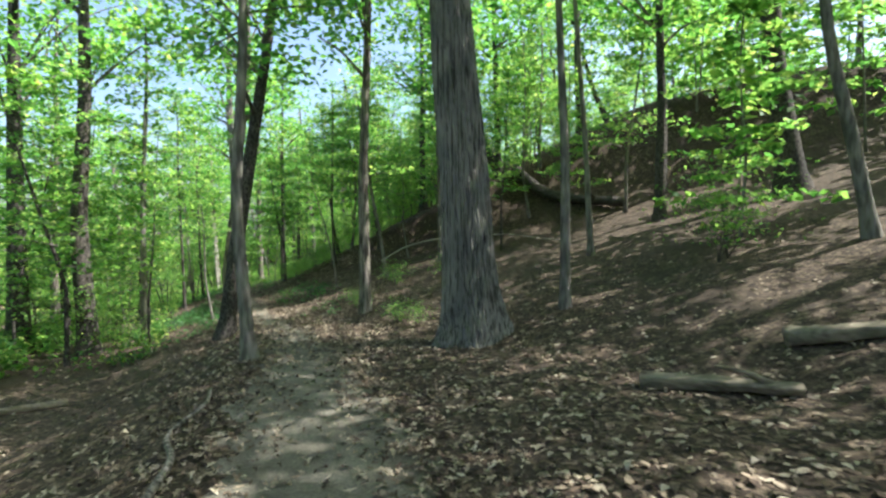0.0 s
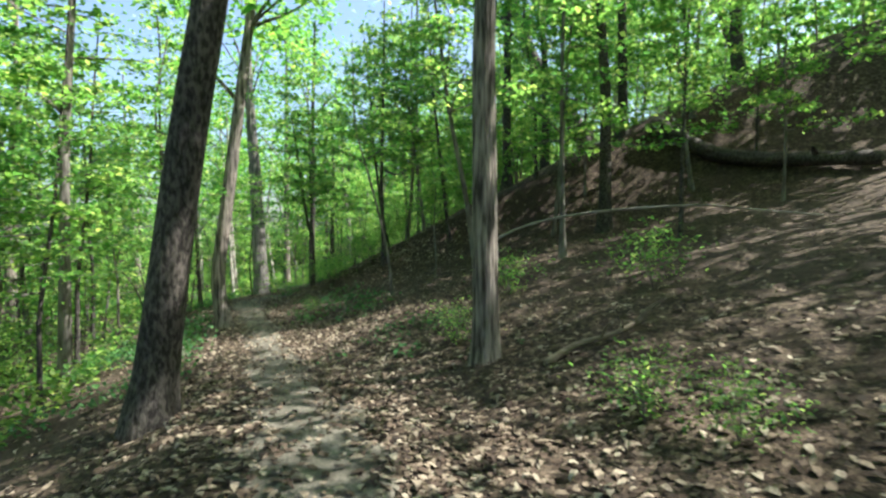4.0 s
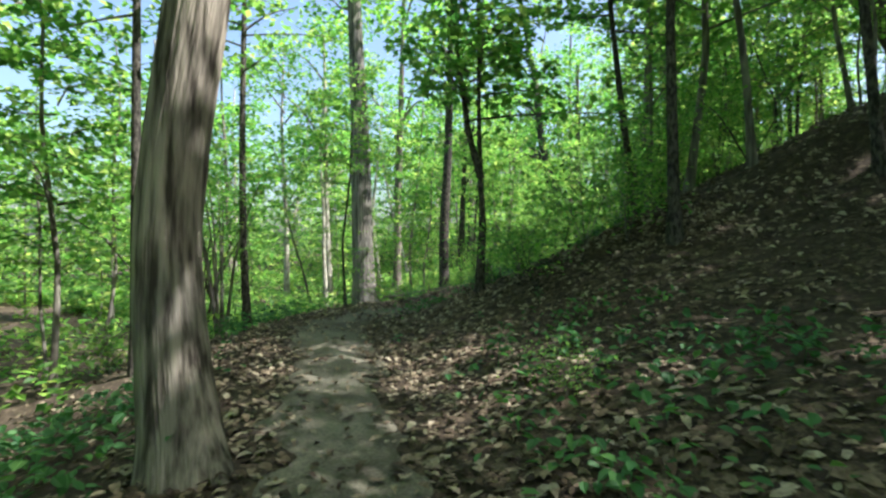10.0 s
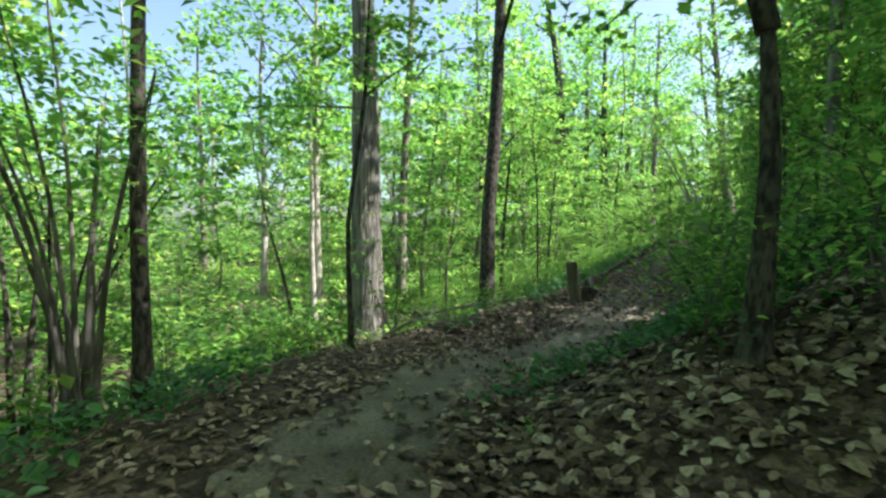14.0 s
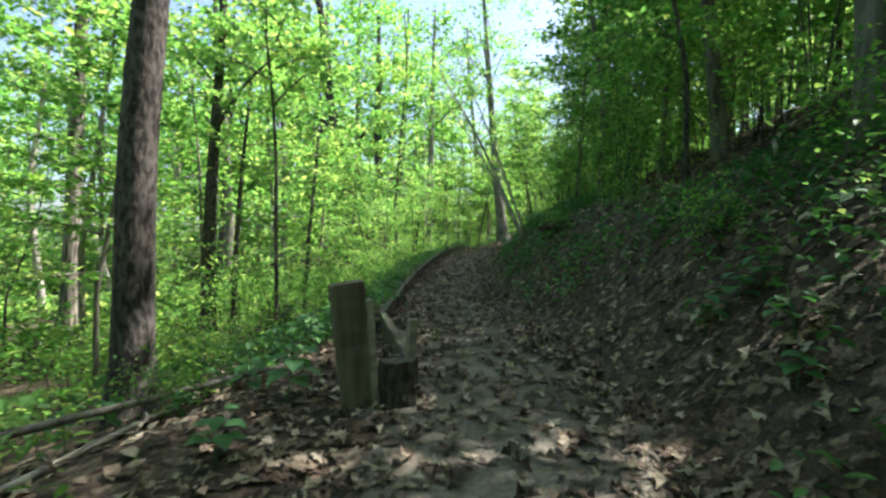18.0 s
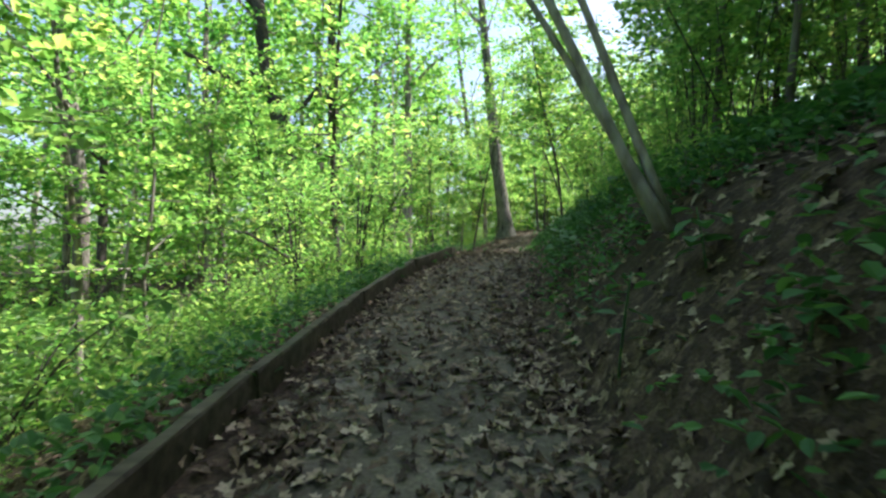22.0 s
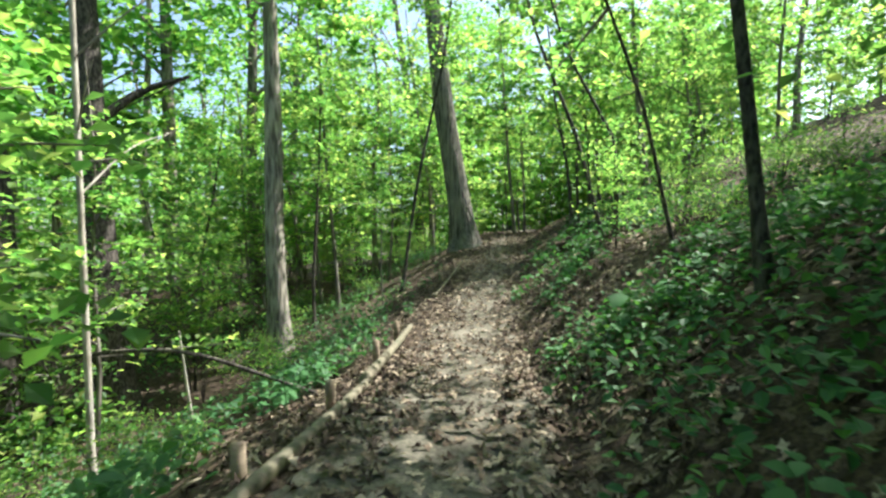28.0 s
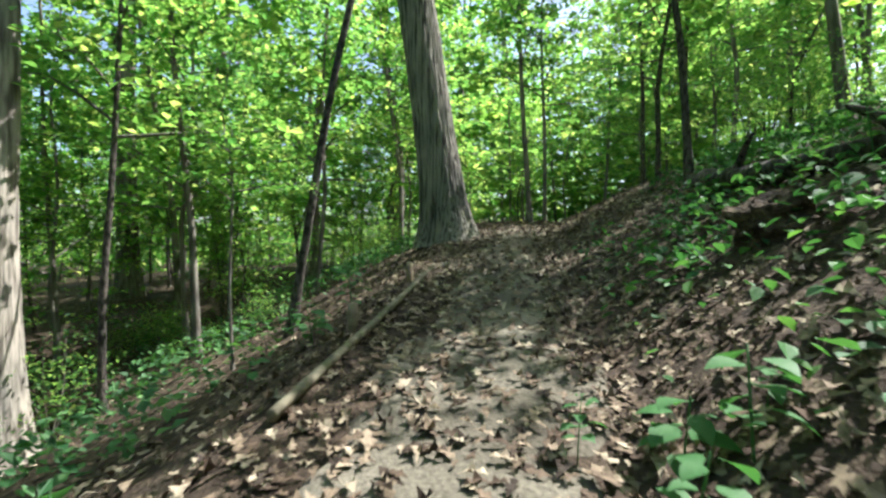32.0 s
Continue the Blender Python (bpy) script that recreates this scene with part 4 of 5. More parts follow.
tagged(new("distant_foliage", mesh_of("distant_foliage", *stand("crown"), LEAF_LOW)), "sunlit leaf sprays of young trees deep in the wood", "foliage", kind="stuff")
tagged(new("distant_stems", mesh_of("distant_stems", *stand("trunk"), GREY_BARK, True)), "thin stems of young trees deep in the wood", "tree stems", kind="stuff")
for k in KINDS:
    for o in (*k.children_recursive, k):
        bpy.data.objects.remove(o)


def far_woods():
    """The wood's edge far off, as masses of leaves."""
    rng = np.random.default_rng(5)
    n = 1150
    a = rng.uniform(0, 2 * np.pi, n)
    d = rng.uniform(62, 105, n)
    x, y = -4 + d * np.cos(a), 38 + d * np.sin(a)
    z = height(x, y) + rng.uniform(0, 1, n) ** 2.2 * 18
    c = np.stack([x, y, z], -1)
    p = (c[:, None] + rng.normal(0, 1, (n, 55, 3)) * [2.6, 2.6, 1.5]).reshape(-1, 3)
    return mesh_of("far_woods", *leaves(p, 0.75, rng, 0.3), LEAF_HIGH)


def low_thicket():
    """Sunlit low growth of the flat wood, well away from the trail."""
    rng = np.random.default_rng(6)
    a, d = rng.uniform(0, 2 * np.pi, 2600), rng.uniform(34, 66, 2600)
    x, y = -6 + d * np.cos(a), 38 + 1.2 * d * np.sin(a)
    keep = (across(x, y)[0] < -20) | (y > 90)
    x, y = x[keep], y[keep]
    n = len(x)
    z = height(x, y) + rng.uniform(0, 1, n) ** 1.5 * 4
    p = (np.stack([x, y, z], -1)[:, None] + rng.normal(0, 1, (n, 36, 3)) * [1.6, 1.6, 0.6]).reshape(-1, 3)
    return mesh_of("thicket", *leaves(p, 0.48, rng, 0.4), LEAF_LOW)


tagged(new("thicket", low_thicket()), "sunlit green thicket in the flat wood", "thicket", kind="stuff")
tagged(new("far_woods", far_woods()), "sunlit green woods in the distance", "woods", kind="stuff")


# ---- loose leaves and low green growth ----
def litter():
    """Fallen leaves lying about, thick on the slopes and thin on the trail."""
    rng = np.random.default_rng(8)
    n = 150000
    line = smooth_line(TRAIL, 0.25)
    line = line[(line[:, 1] > -2) & (line[:, 1] < 74)]
    way = unit(np.gradient(line[:, :2], axis=0))
    k = rng.integers(0, len(line), n)
    off = np.where(rng.uniform(0, 1, n) < 0.35, rng.normal(0.3, 1.1, n), rng.normal(1.2, 3.6, n))
    x, y = line[k, 0] + way[k, 1] * off + rng.normal(0, 0.1, n), line[k, 1] - way[k, 0] * off + rng.normal(0, 0.1, n)
    lw, rw = trail_width(y)
    bare = (off > -lw) & (off < rw)
    share = np.interp(y, [0, 13, 23, 32, 36, 48, 56, 75], [0.16, 0.30, 0.12, 0.35, 0.85, 0.95, 0.7, 0.6])
    keep = np.where(bare, rng.uniform(0, 1, n) < share * (0.3 + 1.0 * np.abs(off)) + np.interp(y, [8, 14, 26, 33], [0.9, 0.7, 0.4, 0.9]) * np.exp(-np.minimum(off + lw, rw - off) / np.interp(y, [8, 14, 26, 33], [0.3, 0.25, 0.14, 0.25])), rng.uniform(0, 1, n) < np.where(off < -2.5, 0.5, np.where((off > 0.9) & (off < 2.3) & (y > 33) & (y < 55), 0.4, 0.95)))
    x, y = x[keep], y[keep]
    n = len(x)
    z = height(x, y) + rng.uniform(0.004, 0.028, n) + np.where(bare[keep], 0.03, 0)
    turn, s = rng.uniform(0, 6.28, n), rng.uniform(0.5, 1.25, n) * np.interp(y, [0, 28, 33, 75], [0.088, 0.090, 0.102, 0.096])
    along = np.stack([np.cos(turn), np.sin(turn), rng.normal(0, 0.14, n)], -1)
    here = height(x, y)
    lie = np.stack([here - height(x + 0.1, y), here - height(x, y + 0.1), np.full(n, 0.1)], -1)
    up = unit(unit(lie) + rng.normal(0, 0.15, (n, 3)))
    wide = unit(np.cross(along, up))
    along = np.cross(up, wide)
    curl = rng.normal(0.15, 0.2, n)[:, None]
    p, s = np.stack([x, y, z], -1), s[:, None]
    plain = ([(-0.55, 0, 0), (-0.2, 0.26, 0.7), (0.22, 0.27, 0.7), (0.6, 0.02, -0.4), (0.18, -0.29, 0.8), (-0.25, -0.25, 0.6)],
             [(0, 1, 5), (1, 2, 5), (5, 2, 4), (2, 3, 4)])
    lobed = ([(-0.58, 0, 0), (-0.34, 0.20, 0.5), (-0.14, 0.09, 0.2), (0.06, 0.34, 1.0), (0.20, 0.13, 0.2), (0.62, 0.05, -0.5), (0.24, -0.12, 0.2),
              (0.02, -0.33, 1.0), (-0.16, -0.10, 0.2), (-0.36, -0.21, 0.5)],
             [(0, 1, 9), (1, 2, 9), (9, 2, 8), (2, 3, 4), (2, 4, 8), (8, 4, 6), (8, 6, 7), (4, 5, 6)])
    near = (np.abs(across(x, y)[0]) < 1.7) & ((y > 30) | (y < 8))
    made = []
    for pick, (rows, tris) in ((~near, plain), (near, lobed)):
        v = np.stack([p[pick] + along[pick] * s[pick] * a + wide[pick] * s[pick] * w + up[pick] * s[pick] * curl[pick] * h for a, w, h in rows], 1)
        f = (np.arange(len(v))[:, None, None] * len(rows) + np.array(tris)).reshape(-1, 3)
        made.append((v.reshape(-1, 3), f))
    return mesh_of("leaf_litter", *joined(made), DEAD_LEAF)


tagged(new("leaf_litter", litter()), "dry brown fallen oak leaves strewn over slope and trail", "fallen leaves", kind="stuff")


def undergrowth(n, seed, span, lats, clump, size, high, oval=True):
    """Low green plants in patches: heads of leaves close to the ground."""
    rng = np.random.default_rng(seed)
    line = smooth_line(TRAIL, 0.25)
    line = line[(line[:, 1] > span[0]) & (line[:, 1] < span[1])]
    way = unit(np.gradient(line[:, :2], axis=0))
    k = rng.integers(0, len(line), n)
    off = rng.uniform(lats[0], lats[1], n)
    cx, cy = line[k, 0] + way[k, 1] * off, line[k, 1] - way[k, 0] * off
    keep = np.sin(cx * 0.9 + cy * 0.4 + seed) + np.cos(cy * 0.7 - cx * 0.3) > clump
    cx, cy = cx[keep], cy[keep]
    per = 9
    x = (cx[:, None] + rng.normal(0, 0.16, (len(cx), per))).ravel()
    y = (cy[:, None] + rng.normal(0, 0.16, (len(cx), per))).ravel()
    z = height(x, y) + rng.uniform(0.04, high, len(x))
    return leaves(np.stack([x, y, z], -1), size, rng, 0.72, 0.75, oval=oval)


GREENS = [undergrowth(420, 4, (17, 34), (0.9, 3.4), 0.5, 0.08, 0.25), undergrowth(900, 5, (32, 46), (1.0, 3.4), -0.1, 0.075, 0.3), undergrowth(1300, 25, (45, 58), (0.85, 3.4), -1.5, 0.07, 0.32),
          undergrowth(700, 26, (26, 34), (0.8, 3.2), -0.4, 0.075, 0.28),
          undergrowth(900, 6, (56, 68), (0.95, 4.5), -0.1, 0.085, 0.3), undergrowth(850, 9, (36, 60), (-2.6, -1.3), -0.8, 0.085, 0.4),
          undergrowth(1100, 33, (57, 73), (-9.5, -2.3), -0.7, 0.10, 0.4, False), undergrowth(800, 13, (17, 30), (-4.6, -1.3), -0.7, 0.085, 0.34)]
SUNNY = [undergrowth(2000, 3, (17, 51), (-13, -3.2), -0.5, 0.15, 0.6, False), undergrowth(6400, 7, (2, 62), (-36, -7), -1.3, 0.26, 0.9, False)]
tagged(new("undergrowth", mesh_of("undergrowth", *joined(SUNNY), LEAF_LOW)), "bright green undergrowth in the flat wood", "undergrowth", kind="stuff")
tagged(new("undergrowth", mesh_of("undergrowth", *joined(GREENS), LEAF_HERB)), "low green herbs and seedlings on the forest floor", "undergrowth", kind="stuff")


# ---- shrubs and single plants ----
def shrub_template(seed, tall, spread, mat, size=0.085, near=False):
    rng = np.random.default_rng(seed)
    root = thing("shrub", pose(0, 0, 0), "leafy green shrub with thin woody stems", "shrub", "shrubs beside the trail")
    spots = []
    for k in range(4):
        a = k * 1.6 + rng.uniform(-0.3, 0.3)
        out = np.array([np.cos(a), np.sin(a), 0]) * spread * rng.uniform(0.4, 1)
        path = bend([[0, 0, 0], out * rng.uniform(0.15, 0.6) + [rng.normal(0, 0.1), rng.normal(0, 0.1), tall * 0.55], out + [0, 0, tall * rng.uniform(0.8, 1.05)]], 9)
        part("stem", mesh_of("stem", *tube(path, np.linspace(0.010, 0.003, 9), 5), mat, True), root)
        for h in (2, 3, 4, 4, 5, 6, 6, 7, 8):
            spread_out = rng.uniform(0.12, 0.42)
            spots.append(path[h] + [rng.normal(0, 0.2), rng.normal(0, 0.2), rng.normal(0, 0.06)] + rng.normal(0, spread_out, (16, 3)) * [1, 1, 0.16])
    part("leaves", mesh_of("leaves", *leaves(np.vstack(spots), size, rng, 0.72, 0.72, oval=near), LEAF_LOW), root)
    return root


def seedling_template(seed, tall, count, size):
    """A soft plant: a stem and broad single leaves on it."""
    rng = np.random.default_rng(seed)
    root = thing("seedling", pose(0, 0, 0), "small green seedling with broad soft leaves", "plant", "seedlings beside the trail")
    path = bend([[0, 0, 0], [0.02, 0.01, tall * 0.5], [0.05, 0.02, tall]], 6)
    part("stem", mesh_of("stem", *tube(path, np.linspace(0.006, 0.003, 6), 5), LEAF_HERB, True), root)
    for k in range(count):
        a, h = k * 2.4 + rng.uniform(-0.4, 0.4), tall * (0.35 + 0.65 * (k + 1) / count)
        s = size * rng.uniform(0.75, 1.2)
        i = np.linspace(0, 1, 6)
        w = np.sin(np.pi * i**0.75) * 0.38
        mid = np.stack([0.25 + i, 0 * i, 0.10 * np.sin(i * 2.2) - 0.12 * i**2], -1)
        v = np.vstack([mid + np.stack([0 * i, w, 0.06 * np.sin(np.pi * i)], -1), mid, mid - np.stack([0 * i, w, -0.06 * np.sin(np.pi * i)], -1)]) * s
        f = [(r * 6 + c, r * 6 + c + 1, r * 6 + c + 7, r * 6 + c + 6) for r in range(2) for c in range(5)]
        part("leaf", mesh_of("leaf", v, f, LEAF_HERB, True), root, "", pose(0.05 * h / tall, 0, h, rng.normal(0, 12), rng.normal(8, 14), math.degrees(a)))
    return root


SHRUBS = [shrub_template(21, 1.5, 0.9, GREY_BARK), shrub_template(22, 2.4, 1.2, DARK_BARK, 0.1), shrub_template(23, 1.0, 0.6, GREY_BARK, 0.07, True),
          shrub_template(24, 3.0, 1.0, DARK_BARK, 0.11), shrub_template(25, 1.3, 1.1, DARK_BARK, 0.075, True)]
SEEDLINGS = [seedling_template(41, 0.35, 9, 0.13), seedling_template(42, 0.22, 7, 0.11), seedling_template(43, 0.5, 12, 0.12), seedling_template(44, 0.34, 11, 0.14)]


def plant(kind, x, y, s=1.0, turn=0.0):
    return copy_thing(kind, pose(x, y, float(height(x, y)) - 0.02, 0, 0, turn) @ Matrix.Scale(s, 4))


def strew(kinds, count, seed, span, lats, low, high):
    rng = np.random.default_rng(seed)
    line = smooth_line(TRAIL, 0.25)
    line = line[(line[:, 1] > span[0]) & (line[:, 1] < span[1])]
    way = unit(np.gradient(line[:, :2], axis=0))
    for _ in range(count):
        k, off = rng.integers(len(line)), rng.uniform(*lats)
        kind, s, turn = kinds[rng.integers(len(kinds))], rng.uniform(low, high), rng.uniform(0, 360)
        if kind in SEEDLINGS or abs(off) > 0.9 + 1.4 * s:
            plant(kind, line[k, 0] + way[k, 1] * off, line[k, 1] - way[k, 0] * off, s, turn)


strew(SHRUBS[:3] + SHRUBS[4:], 56, 1, (40.5, 57), (-8.5, -2.3), 0.55, 1.35)
strew(SHRUBS[2:3] + SHRUBS[4:], 26, 11, (33, 57), (-3.0, -1.7), 0.35, 0.75)
strew(SHRUBS, 26, 9, (57, 76), (-10.0, -5.6), 0.7, 1.3)
strew(SHRUBS, 16, 2, (14, 34), (-9.0, -3.6), 0.7, 1.2)
strew(SHRUBS, 44, 3, (32, 57), (2.2, 6.5), 0.6, 1.3)
strew([SHRUBS[1], SHRUBS[3]], 18, 27, (44, 57), (2.5, 4.6), 0.7, 1.15)
strew([SHRUBS[1], SHRUBS[3]], 16, 28, (33, 44), (2.4, 5.0), 0.7, 1.2)
strew(SHRUBS, 14, 4, (58, 74), (2.4, 7.0), 0.4, 0.9)
strew(SHRUBS[:2], 14, 10, (70, 78), (-6.0, -1.8), 0.5, 1.2)
strew(SEEDLINGS, 30, 5, (33, 62), (0.95, 2.8), 0.6, 1.1)
strew(SHRUBS[2:3], 16, 8, (33, 56), (1.5, 2.6), 0.4, 0.75)
strew(SEEDLINGS, 22, 6, (34, 58), (-2.2, -1.35), 0.7, 1.1)
strew(SEEDLINGS, 34, 12, (56, 67), (0.9, 3.4), 0.5, 1.05)
strew(SEEDLINGS, 16, 14, (57, 66), (-2.6, -1.2), 0.6, 1.1)
strew(SEEDLINGS, 16, 7, (14, 32), (0.8, 3.5), 0.45, 0.8)
strew(SHRUBS[2:3] + SHRUBS[4:], 16, 15, (55, 65), (2.0, 5.0), 0.35, 0.7)
strew(SHRUBS[:1] + SHRUBS[2:3], 16, 17, (58, 72), (-8.0, -3.4), 0.4, 0.8)
strew(SEEDLINGS, 40, 16, (44, 58), (0.9, 2.6), 0.8, 1.3)
plant(SHRUBS[1], 6.3, 11.4, 1.0, 30)
plant(SHRUBS[4], 5.9, 11.0, 1.3, 200)
plant(SHRUBS[2], -0.7, 12.8, 0.55, 80)
plant(SHRUBS[2], -1.2, 13.3, 0.6, 10)
plant(SHRUBS[2], -2.9, 17.0, 0.65, 200)
plant(SHRUBS[2], -7.4, 24.1, 0.4, 120)
plant(SHRUBS[2], 0.32, 17.6, 1.0, 60)
plant(SHRUBS[3], 1.9, 60.3, 0.6, 60)
plant(SHRUBS[3], 2.5, 61.2, 0.7, 160)
plant(SHRUBS[1], 2.3, 59.3, 0.8, 260)
plant(SHRUBS[2], -1.86, 19.8, 0.9, 10)
for k, (x, y, s) in enumerate(((-7.9, 28.0, 0.8), (-7.2, 28.9, 1.0), (-6.6, 28.6, 0.9), (-7.6, 30.0, 1.0), (-8.3, 31.3, 0.8), (-6.3, 30.2, 1.1), (-7.4, 32.0, 1.0), (-5.5, 31.8, 1.2), (-9.0, 29.4, 0.7), (-8.7, 30.4, 0.9), (-8.4, 31.5, 0.9), (-8.2, 28.7, 0.8))):
    plant(SHRUBS[(4, 0, 2)[k % 3]], x, y, s * 1.1, 70 * k)
plant(SEEDLINGS[1], -3.84, 17.0, 1.2, 0)
plant(SEEDLINGS[0], 1.15, 61.9, 1.2, 40)


def cluster(x, y, count, spread, low, high, seed):
    """A few broad-leaved seedlings growing close together."""
    rng = np.random.default_rng(seed)
    for _ in range(count):
        plant(SEEDLINGS[(0, 2, 3, 3)[rng.integers(4)]], x + rng.normal(0, spread), y + rng.normal(0, spread), rng.uniform(low, high), rng.uniform(0, 360))


for k, (x, y, n) in enumerate(((0.75, 60.4, 5), (1.15, 62.2, 3), (1.25, 60.9, 3), (-1.35, 62.8, 3), (-0.75, 57.5, 3), (-0.55, 57.1, 4), (-0.35, 56.5, 4), (-3.0, 59.6, 6), (-3.1, 60.9, 3),
                               (0.85, 59.6, 4), (-4.3, 47.8, 4), (-4.2, 47.0, 3), (-2.1, 51.6, 4), (-2.3, 50.2, 4), (-3.0, 49.3, 4), (-7.4, 35.2, 3), (-7.7, 34.3, 3), (-11.3, 35.8, 3), (-6.6, 39.1, 3),
                               (-8.6, 31.8, 3), (-11.4, 32.9, 3), (-8.95, 31.7, 3), (-9.0, 30.9, 3), (-7.8, 24.9, 3), (-3.0, 16.9, 2), (-1.6, 53.6, 4))):
    cluster(x, y, n, 0.22, 0.55, 0.95, 300 + k)
plant(SEEDLINGS[2], -0.3, 56.2, 0.9, 90)
for k in (*SHRUBS, *SEEDLINGS):
    for o in (*k.children_recursive, k):
        bpy.data.objects.remove(o)


# ---- fallen wood ----
def fallen(name, label, ends, r, mat, category, rough=0.15, seed=1, twigs=0, rest=None):
    """A log or branch lying on the ground along the places given (x, y and metres above the ground)."""
    pts = np.array([(x, y, float(height(x, y)) + h) for x, y, h in ends])
    path = bend(pts, max(12, 6 * len(pts)))
    if rest is not None:
        path[:, 2] = np.maximum(path[:, 2], height(path[:, 0], path[:, 1]) + rest)
    base = Matrix.Translation(path[0])
    path = path - path[0]
    root = thing(name, base, label, category)
    part("stem", mesh_of("stem", *tube(path, np.linspace(r, r * 0.6, len(path)), 16 if r > 0.06 else 8, rough, seed), mat, True), root)
    rng = np.random.default_rng(seed)
    for k in range(twigs):
        p = path[rng.integers(len(path) // 4, len(path))]
        q = p + [rng.normal(0, 0.25), rng.normal(0, 0.25), rng.uniform(0.05, 0.35)]
        part("twig", mesh_of("twig", *tube(bend([p, (p + q) / 2 + [0, 0, 0.05], q], 6), np.linspace(r * 0.4, r * 0.12, 6), 5), mat, True), root)
    return root


fallen("log", "bleached rotten log lying on leaf litter", [(2.4, 6.25, 0.09), (3.0, 5.95, 0.1), (3.85, 5.45, 0.09)], 0.12, ROTTEN, "log", 0.28, 3, 1)
fallen("log", "short bleached log with broken end on the slope", [(4.4, 6.6, 0.12), (5.0, 6.1, 0.12), (6.2, 5.6, 0.12)], 0.13, ROTTEN, "log", 0.28, 4, 2)
fallen("fallen_branch", "thin bent branch lying on the leaves", [(-2.0, 3.2, 0.02), (-2.25, 4.1, 0.05), (-2.75, 5.0, 0.03), (-2.8, 5.9, 0.06), (-3.2, 6.9, 0.02)], 0.035, BROWN_BARK, "branch", 0.1, 5)
fallen("fallen_branch", "rotten branch lying in the leaves", [(-7.4, 9.9, 0.04), (-8.0, 9.5, 0.06), (-9.0, 9.2, 0.04)], 0.09, ROTTEN, "branch", 0.15, 6)
fallen("fallen_branch", "long pale branch lying across the slope", [(-2.6, 21.4, 0.9), (-1.47, 21.4, 1.25), (0.0, 21.0, 1.2), (2.2, 20.7, 0.9), (3.3, 20.5, 0.48), (4.6, 20.1, 0.1)], 0.03, DEADWOOD, "branch", 0.08, 7, 3)
fallen("log", "thick dark fallen trunk across the hillside", [(4.0, 28.4, 0.3), (5.6, 26.4, 0.3), (8.2, 23.4, 0.3)], 0.32, DARK_BARK, "log", 0.1, 8, 3)
fallen("fallen_branch", "broken bleached branch in the leaf litter", [(-1.75, 15.2, 0.04), (-1.35, 15.5, 0.08), (-0.9, 15.5, 0.08), (-0.4, 15.9, 0.06)], 0.045, ROTTEN, "branch", 0.14, 9, 4)
fallen("fallen_branch", "dead white branch with fine twigs beside the trail", [(-12.9, 33.8, 0.08), (-12.2, 33.3, 0.18), (-11.5, 32.9, 0.1)], 0.026, DEADWOOD, "branch", 0.08, 10, 12)
fallen("fallen_branch", "dead pale branch beside the trail", [(-11.4, 34.4, 0.04), (-11.2, 35.6, 0.08), (-10.95, 36.6, 0.06)], 0.022, DEADWOOD, "branch", 0.08, 11, 3)
fallen("fallen_branch", "long dark branch sloping through the undergrowth", [(-6.4, 62.1, 2.1), (-4.55, 60.6, 1.35), (-2.9, 59.2, 0.0)], 0.035, DARK_BARK, "branch", 0.08, 12, 2)
fallen("fallen_branch", "bare leaning branch among sunlit leaves", [(-7.4, 50.2, 0.0), (-8.0, 50.4, 1.0), (-8.9, 50.7, 2.0)], 0.04, DARK_BARK, "branch", 0.08, 13, 3)
fallen("log", "dark fallen trunk lying along the upper bank", [(4.2, 65.2, 0.1), (3.7, 64.0, 0.15), (3.4, 62.4, 0.12)], 0.12, DARK_BARK, "log", 0.12, 14, 2)
fallen("fallen_branch", "dead branch lying on the dark bank", [(-4.9, 37.2, 0.05), (-4.2, 37.9, 0.08), (-3.6, 38.2, 0.1)], 0.035, DEADWOOD, "branch", 0.1, 15, 2)


fallen("log", "long thin grey log lying across the slope beside the trail", [(-12.9, 35.2, 0.3), (-11.85, 35.75, 0.3), (-11.2, 36.1, 0.2), (-10.3, 36.6, 0.05)], 0.036, GREY_BARK, "log", 0.12, 16, 1)
fallen("log", "bleached dead log lying on the shaded bank", [(-2.9, 44.6, 0.1), (-2.3, 45.2, 0.12), (-1.3, 46.0, 0.12)], 0.10, ROTTEN, "log", 0.15, 17, 1)


def mound(name, label, x, y, size, mat, seed, category):
    """A lumpy mass of earth, root or rotten stump, half sunk in the slope."""
    bm = bmesh.new()
    bmesh.ops.create_icosphere(bm, subdivisions=4, radius=1.0)
    for v in bm.verts:
        n = noise.fractal(v.co * 1.7 + Vector((seed, 0, 0)), 0.7, 2.1, 6)
        v.co = Vector((v.co.x * size[0], v.co.y * size[1], v.co.z * size[2])) * (1 + 0.35 * n)
    me = bpy.data.meshes.new(name)
    bm.to_mesh(me)
    bm.free()
    me.materials.append(mat)
    ob = new(name, me)
    ob.location = (x, y, float(height(x, y)) + size[2] * 0.25)
    return tagged(ob, label, category)


mound("root_mass", "brown earthy root mass jutting from the bank", 2.75, 63.1, (0.24, 0.28, 0.2), FLOOR, 3, "root")
mound("root_mass", "dark earthy overhang on the shaded bank", -5.6, 41.5, (0.25, 0.8, 0.13), FLOOR, 5, "root")
mound("stump", "dark rotten stump below the trail", -10.9, 43.2, (0.28, 0.28, 0.5), DARK_BARK, 7, "stump")
mound("root_mass", "dark brown root mass jutting from the leafy bank", -1.2, 51.8, (0.34, 0.2, 0.16), DARK_BARK, 9, "root")


# ---- timber edging on the trail's outer side ----
EDGE = smooth_line(TRAIL, 0.1)


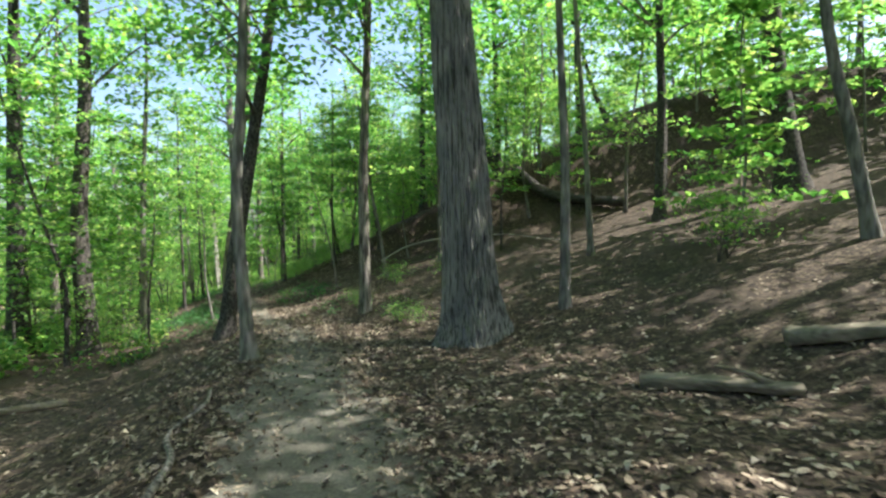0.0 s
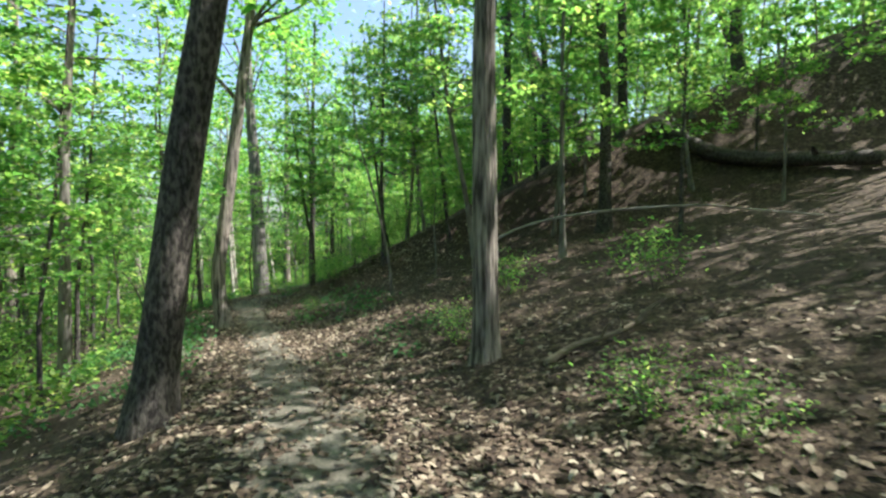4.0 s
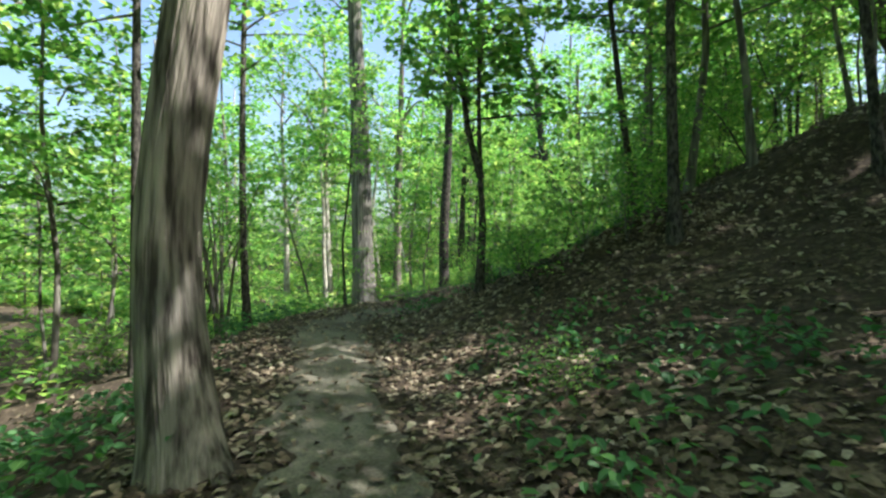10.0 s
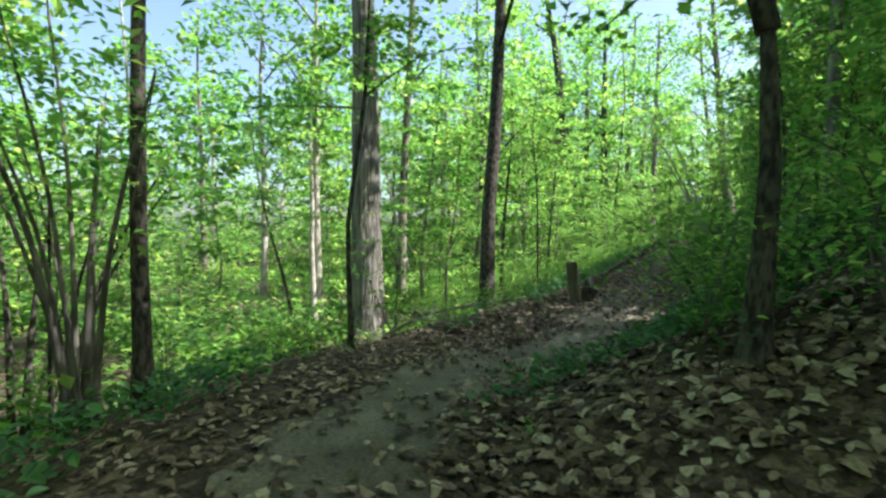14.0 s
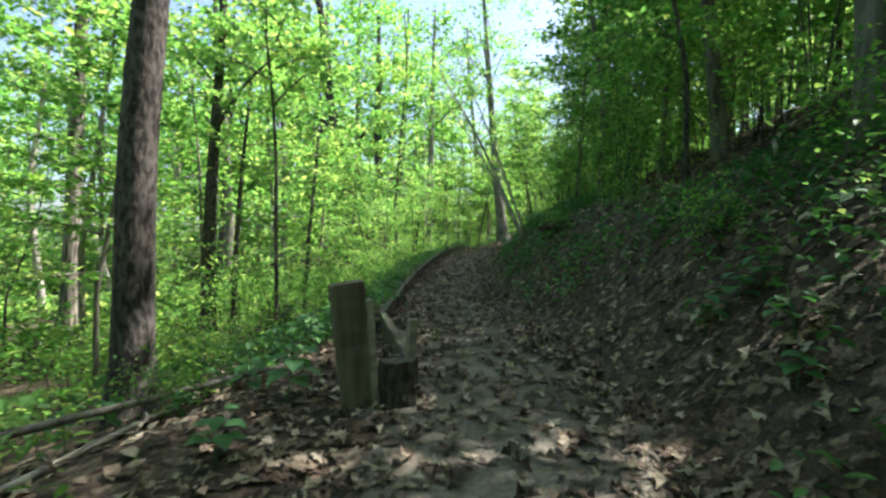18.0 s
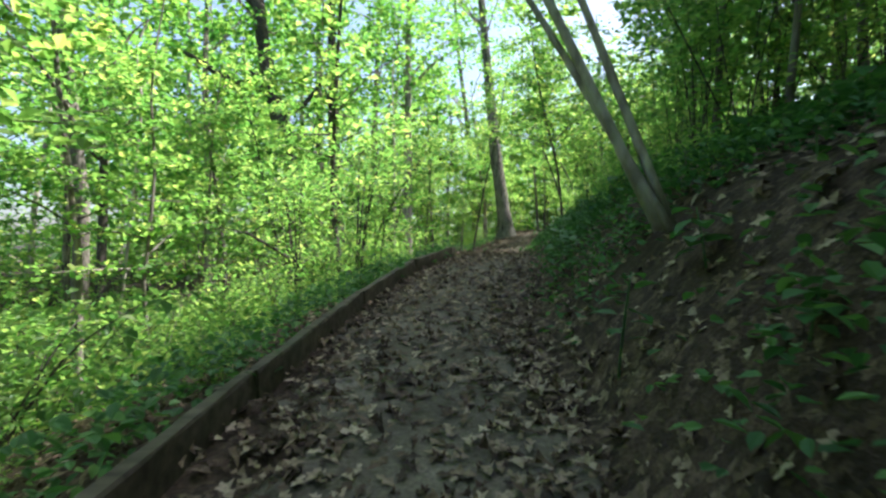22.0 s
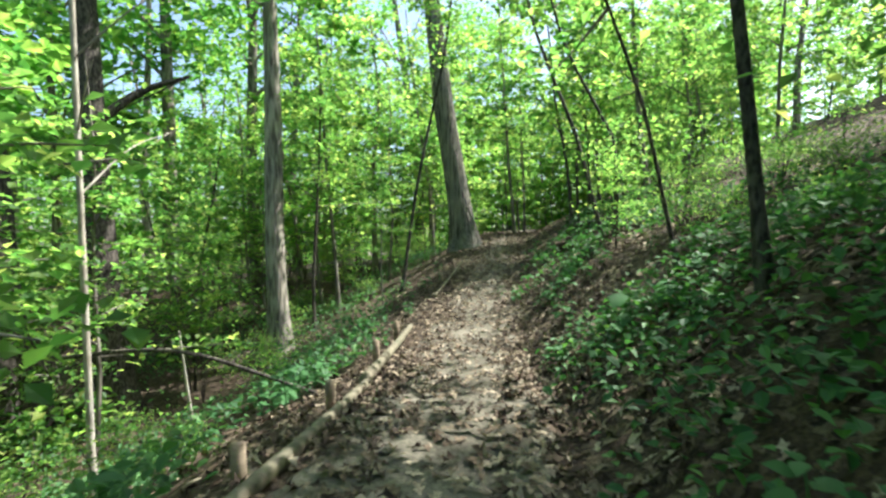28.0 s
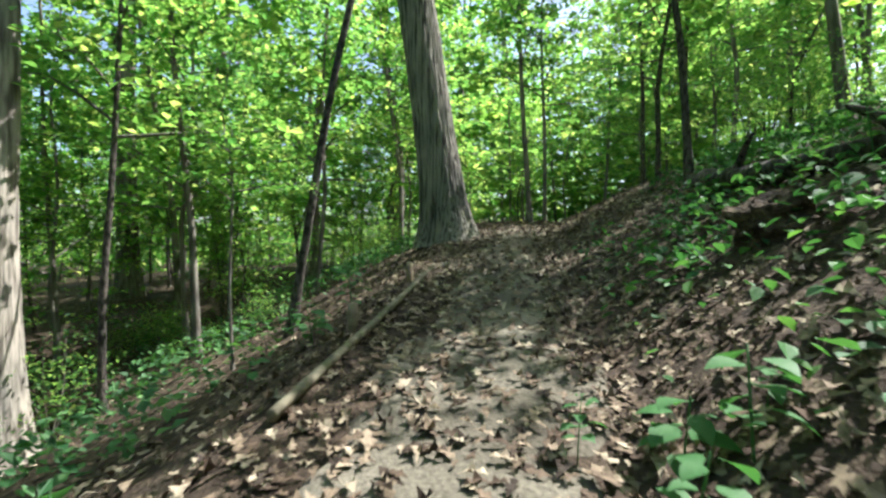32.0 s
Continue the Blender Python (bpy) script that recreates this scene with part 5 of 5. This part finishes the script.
def edge_spot(y, lat):
    i = int(np.argmin(np.abs(EDGE[:, 1] - y)))
    w = unit(EDGE[min(i + 1, len(EDGE) - 1), :2] - EDGE[i - 1, :2])
    x, yy = EDGE[i, 0] + w[1] * lat, EDGE[i, 1] - w[0] * lat
    return np.array([x, yy, EDGE[i, 2]])


def beam(name, a, b, wide, high, mat, parent, seed):
    """A sawn timber from a to b with softened, slightly worn edges."""
    rng = np.random.default_rng(seed)
    a, b = np.array(a), np.array(b)
    n = 12
    c = a + (b - a) * np.linspace(0, 1, n)[:, None]
    way = unit(b - a)
    side = unit(np.cross(way, [0, 0, 1] if abs(way[2]) < 0.9 else [0, 1, 0]))
    up = np.cross(side, way)
    e = 0.18
    ring = np.array([(-1 + e, -1), (1 - e, -1), (1, -1 + e), (1, 1 - e), (1 - e, 1), (-1 + e, 1), (-1, 1 - e), (-1, -1 + e)]) * [wide / 2, high / 2]
    v = c[:, None] + ring[None, :, 0:1] * side + ring[None, :, 1:2] * up + rng.normal(0, 0.003, (n, 8, 3))
    i, j = np.meshgrid(np.arange(n - 1), np.arange(8), indexing="ij")
    f = np.stack([i * 8 + j, i * 8 + (j + 1) % 8, (i + 1) * 8 + (j + 1) % 8, (i + 1) * 8 + j], -1).reshape(-1, 4)
    ends = np.array([[0, 7, 6, 1], [1, 6, 5, 2], [2, 5, 4, 3]])
    f = np.vstack([f, ends, (n - 1) * 8 + ends[:, ::-1]])
    return part(name, mesh_of(name, v.reshape(-1, 3), f, mat), parent)


def edging_board(y0, y1, lat0, lat1, lift, high, label, seed, tilt=0.0):
    a, b = edge_spot(y0, lat0) + [0, 0, lift], edge_spot(y1, lat1) + [0, 0, lift + tilt]
    root = thing("edging_board", Matrix.Translation(a), label, "trail edging", "timber edging")
    beam("board", a * 0, b - a, 0.075, high, BOARD, root, seed)
    side = unit(np.cross(b - a, [0, 0, 1])) * -0.075
    for u in (0.12, 0.9):
        p = (b - a) * u + side
        beam("stake", p - [0, 0, 0.35], p + [0, 0, high * 0.35], 0.06, 0.07, BOARD, root, seed + 3)


WORN = "weathered grey timber board edging the trail"
for k in range(8):
    y0 = 35.3 + 2.2 * k
    edging_board(y0, y0 + 2.17, -0.62 if k == 0 else -1.12, -1.1 if k == 0 else -1.14, 0.09, 0.22, WORN, 60 + k)
edging_board(52.9, 54.2, -1.2, -1.1, 0.05, 0.18, "broken timber board edging the trail, partly buried", 80, -0.1)


def board_end(x, y):
    """The upturned end of a broken edging board, its sunlit look from paler wood."""
    root = thing("edging_board", pose(x, y, float(height(x, y)), 10, -24, -30), "upturned end of a broken edging board, pale as if sunlit", "trail edging", "timber edging")
    beam("board", (0, -0.32, -0.02), (0, 0.22, 0.16), 0.05, 0.24, DEADWOOD, root, 71)
    beam("stake", (-0.06, 0.0, -0.3), (-0.07, 0.0, 0.12), 0.06, 0.05, BOARD, root, 72)


board_end(-4.6, 53.35)


def edging_log(y0, y1, lat0, lat1, seed, thick=0.05):
    a, b = edge_spot(y0, lat0) + [0, 0, 0.04], edge_spot(y1, lat1) + [0, 0, 0.04]
    root = thing("edging_log", Matrix.Translation(a), "round pale log edging the trail, held by stakes", "trail edging", "timber edging")
    path = bend([a * 0, (b - a) * 0.5 + [0.03, 0, 0.01], b - a], 14)
    part("log", mesh_of("log", *tube(path, np.linspace(thick, thick * 0.8, 14), 12, 0.10, seed), LOG, True), root)
    for u in (0.35, 0.8):
        p = (b - a) * u + unit(np.cross(b - a, [0, 0, 1])) * -0.12
        part("stake", mesh_of("stake", *tube([p - [0, 0, 0.3], p + [0, 0, 0.05], p + [0, 0, 0.16]], [0.04, 0.04, 0.037], 8, 0.05, seed), ROTTEN, True), root)


edging_log(54.6, 57.4, -1.05, -1.0, 90)
edging_log(57.5, 60.6, -1.05, -1.1, 91)
edging_log(62.6, 66.2, -1.05, -0.95, 92, 0.032)


def edging_post():
    """The leaning, split post at which the edging begins, with a dark stub before it."""
    x, y = -9.66, 35.12
    root = thing("edging_post", pose(x, y, float(height(x, y)) - 0.05, 4, -5, 12), "leaning weathered timber post at the start of the edging", "post", "timber edging")
    beam("post", (-0.04, 0.10, -0.2), (-0.10, 0.12, 0.80), 0.20, 0.11, POSTWOOD, root, 5)
    beam("splint", (0.03, 0.06, -0.1), (0.01, 0.06, 0.70), 0.035, 0.06, DEADWOOD, root, 6)
    beam("stub", (0.13, 0.0, -0.2), (0.15, 0.01, 0.34), 0.19, 0.14, DARK_BARK, root, 7)
    beam("splinter", (0.22, 0.02, 0.2), (0.27, 0.04, 0.56), 0.05, 0.05, DEADWOOD, root, 8)


edging_post()
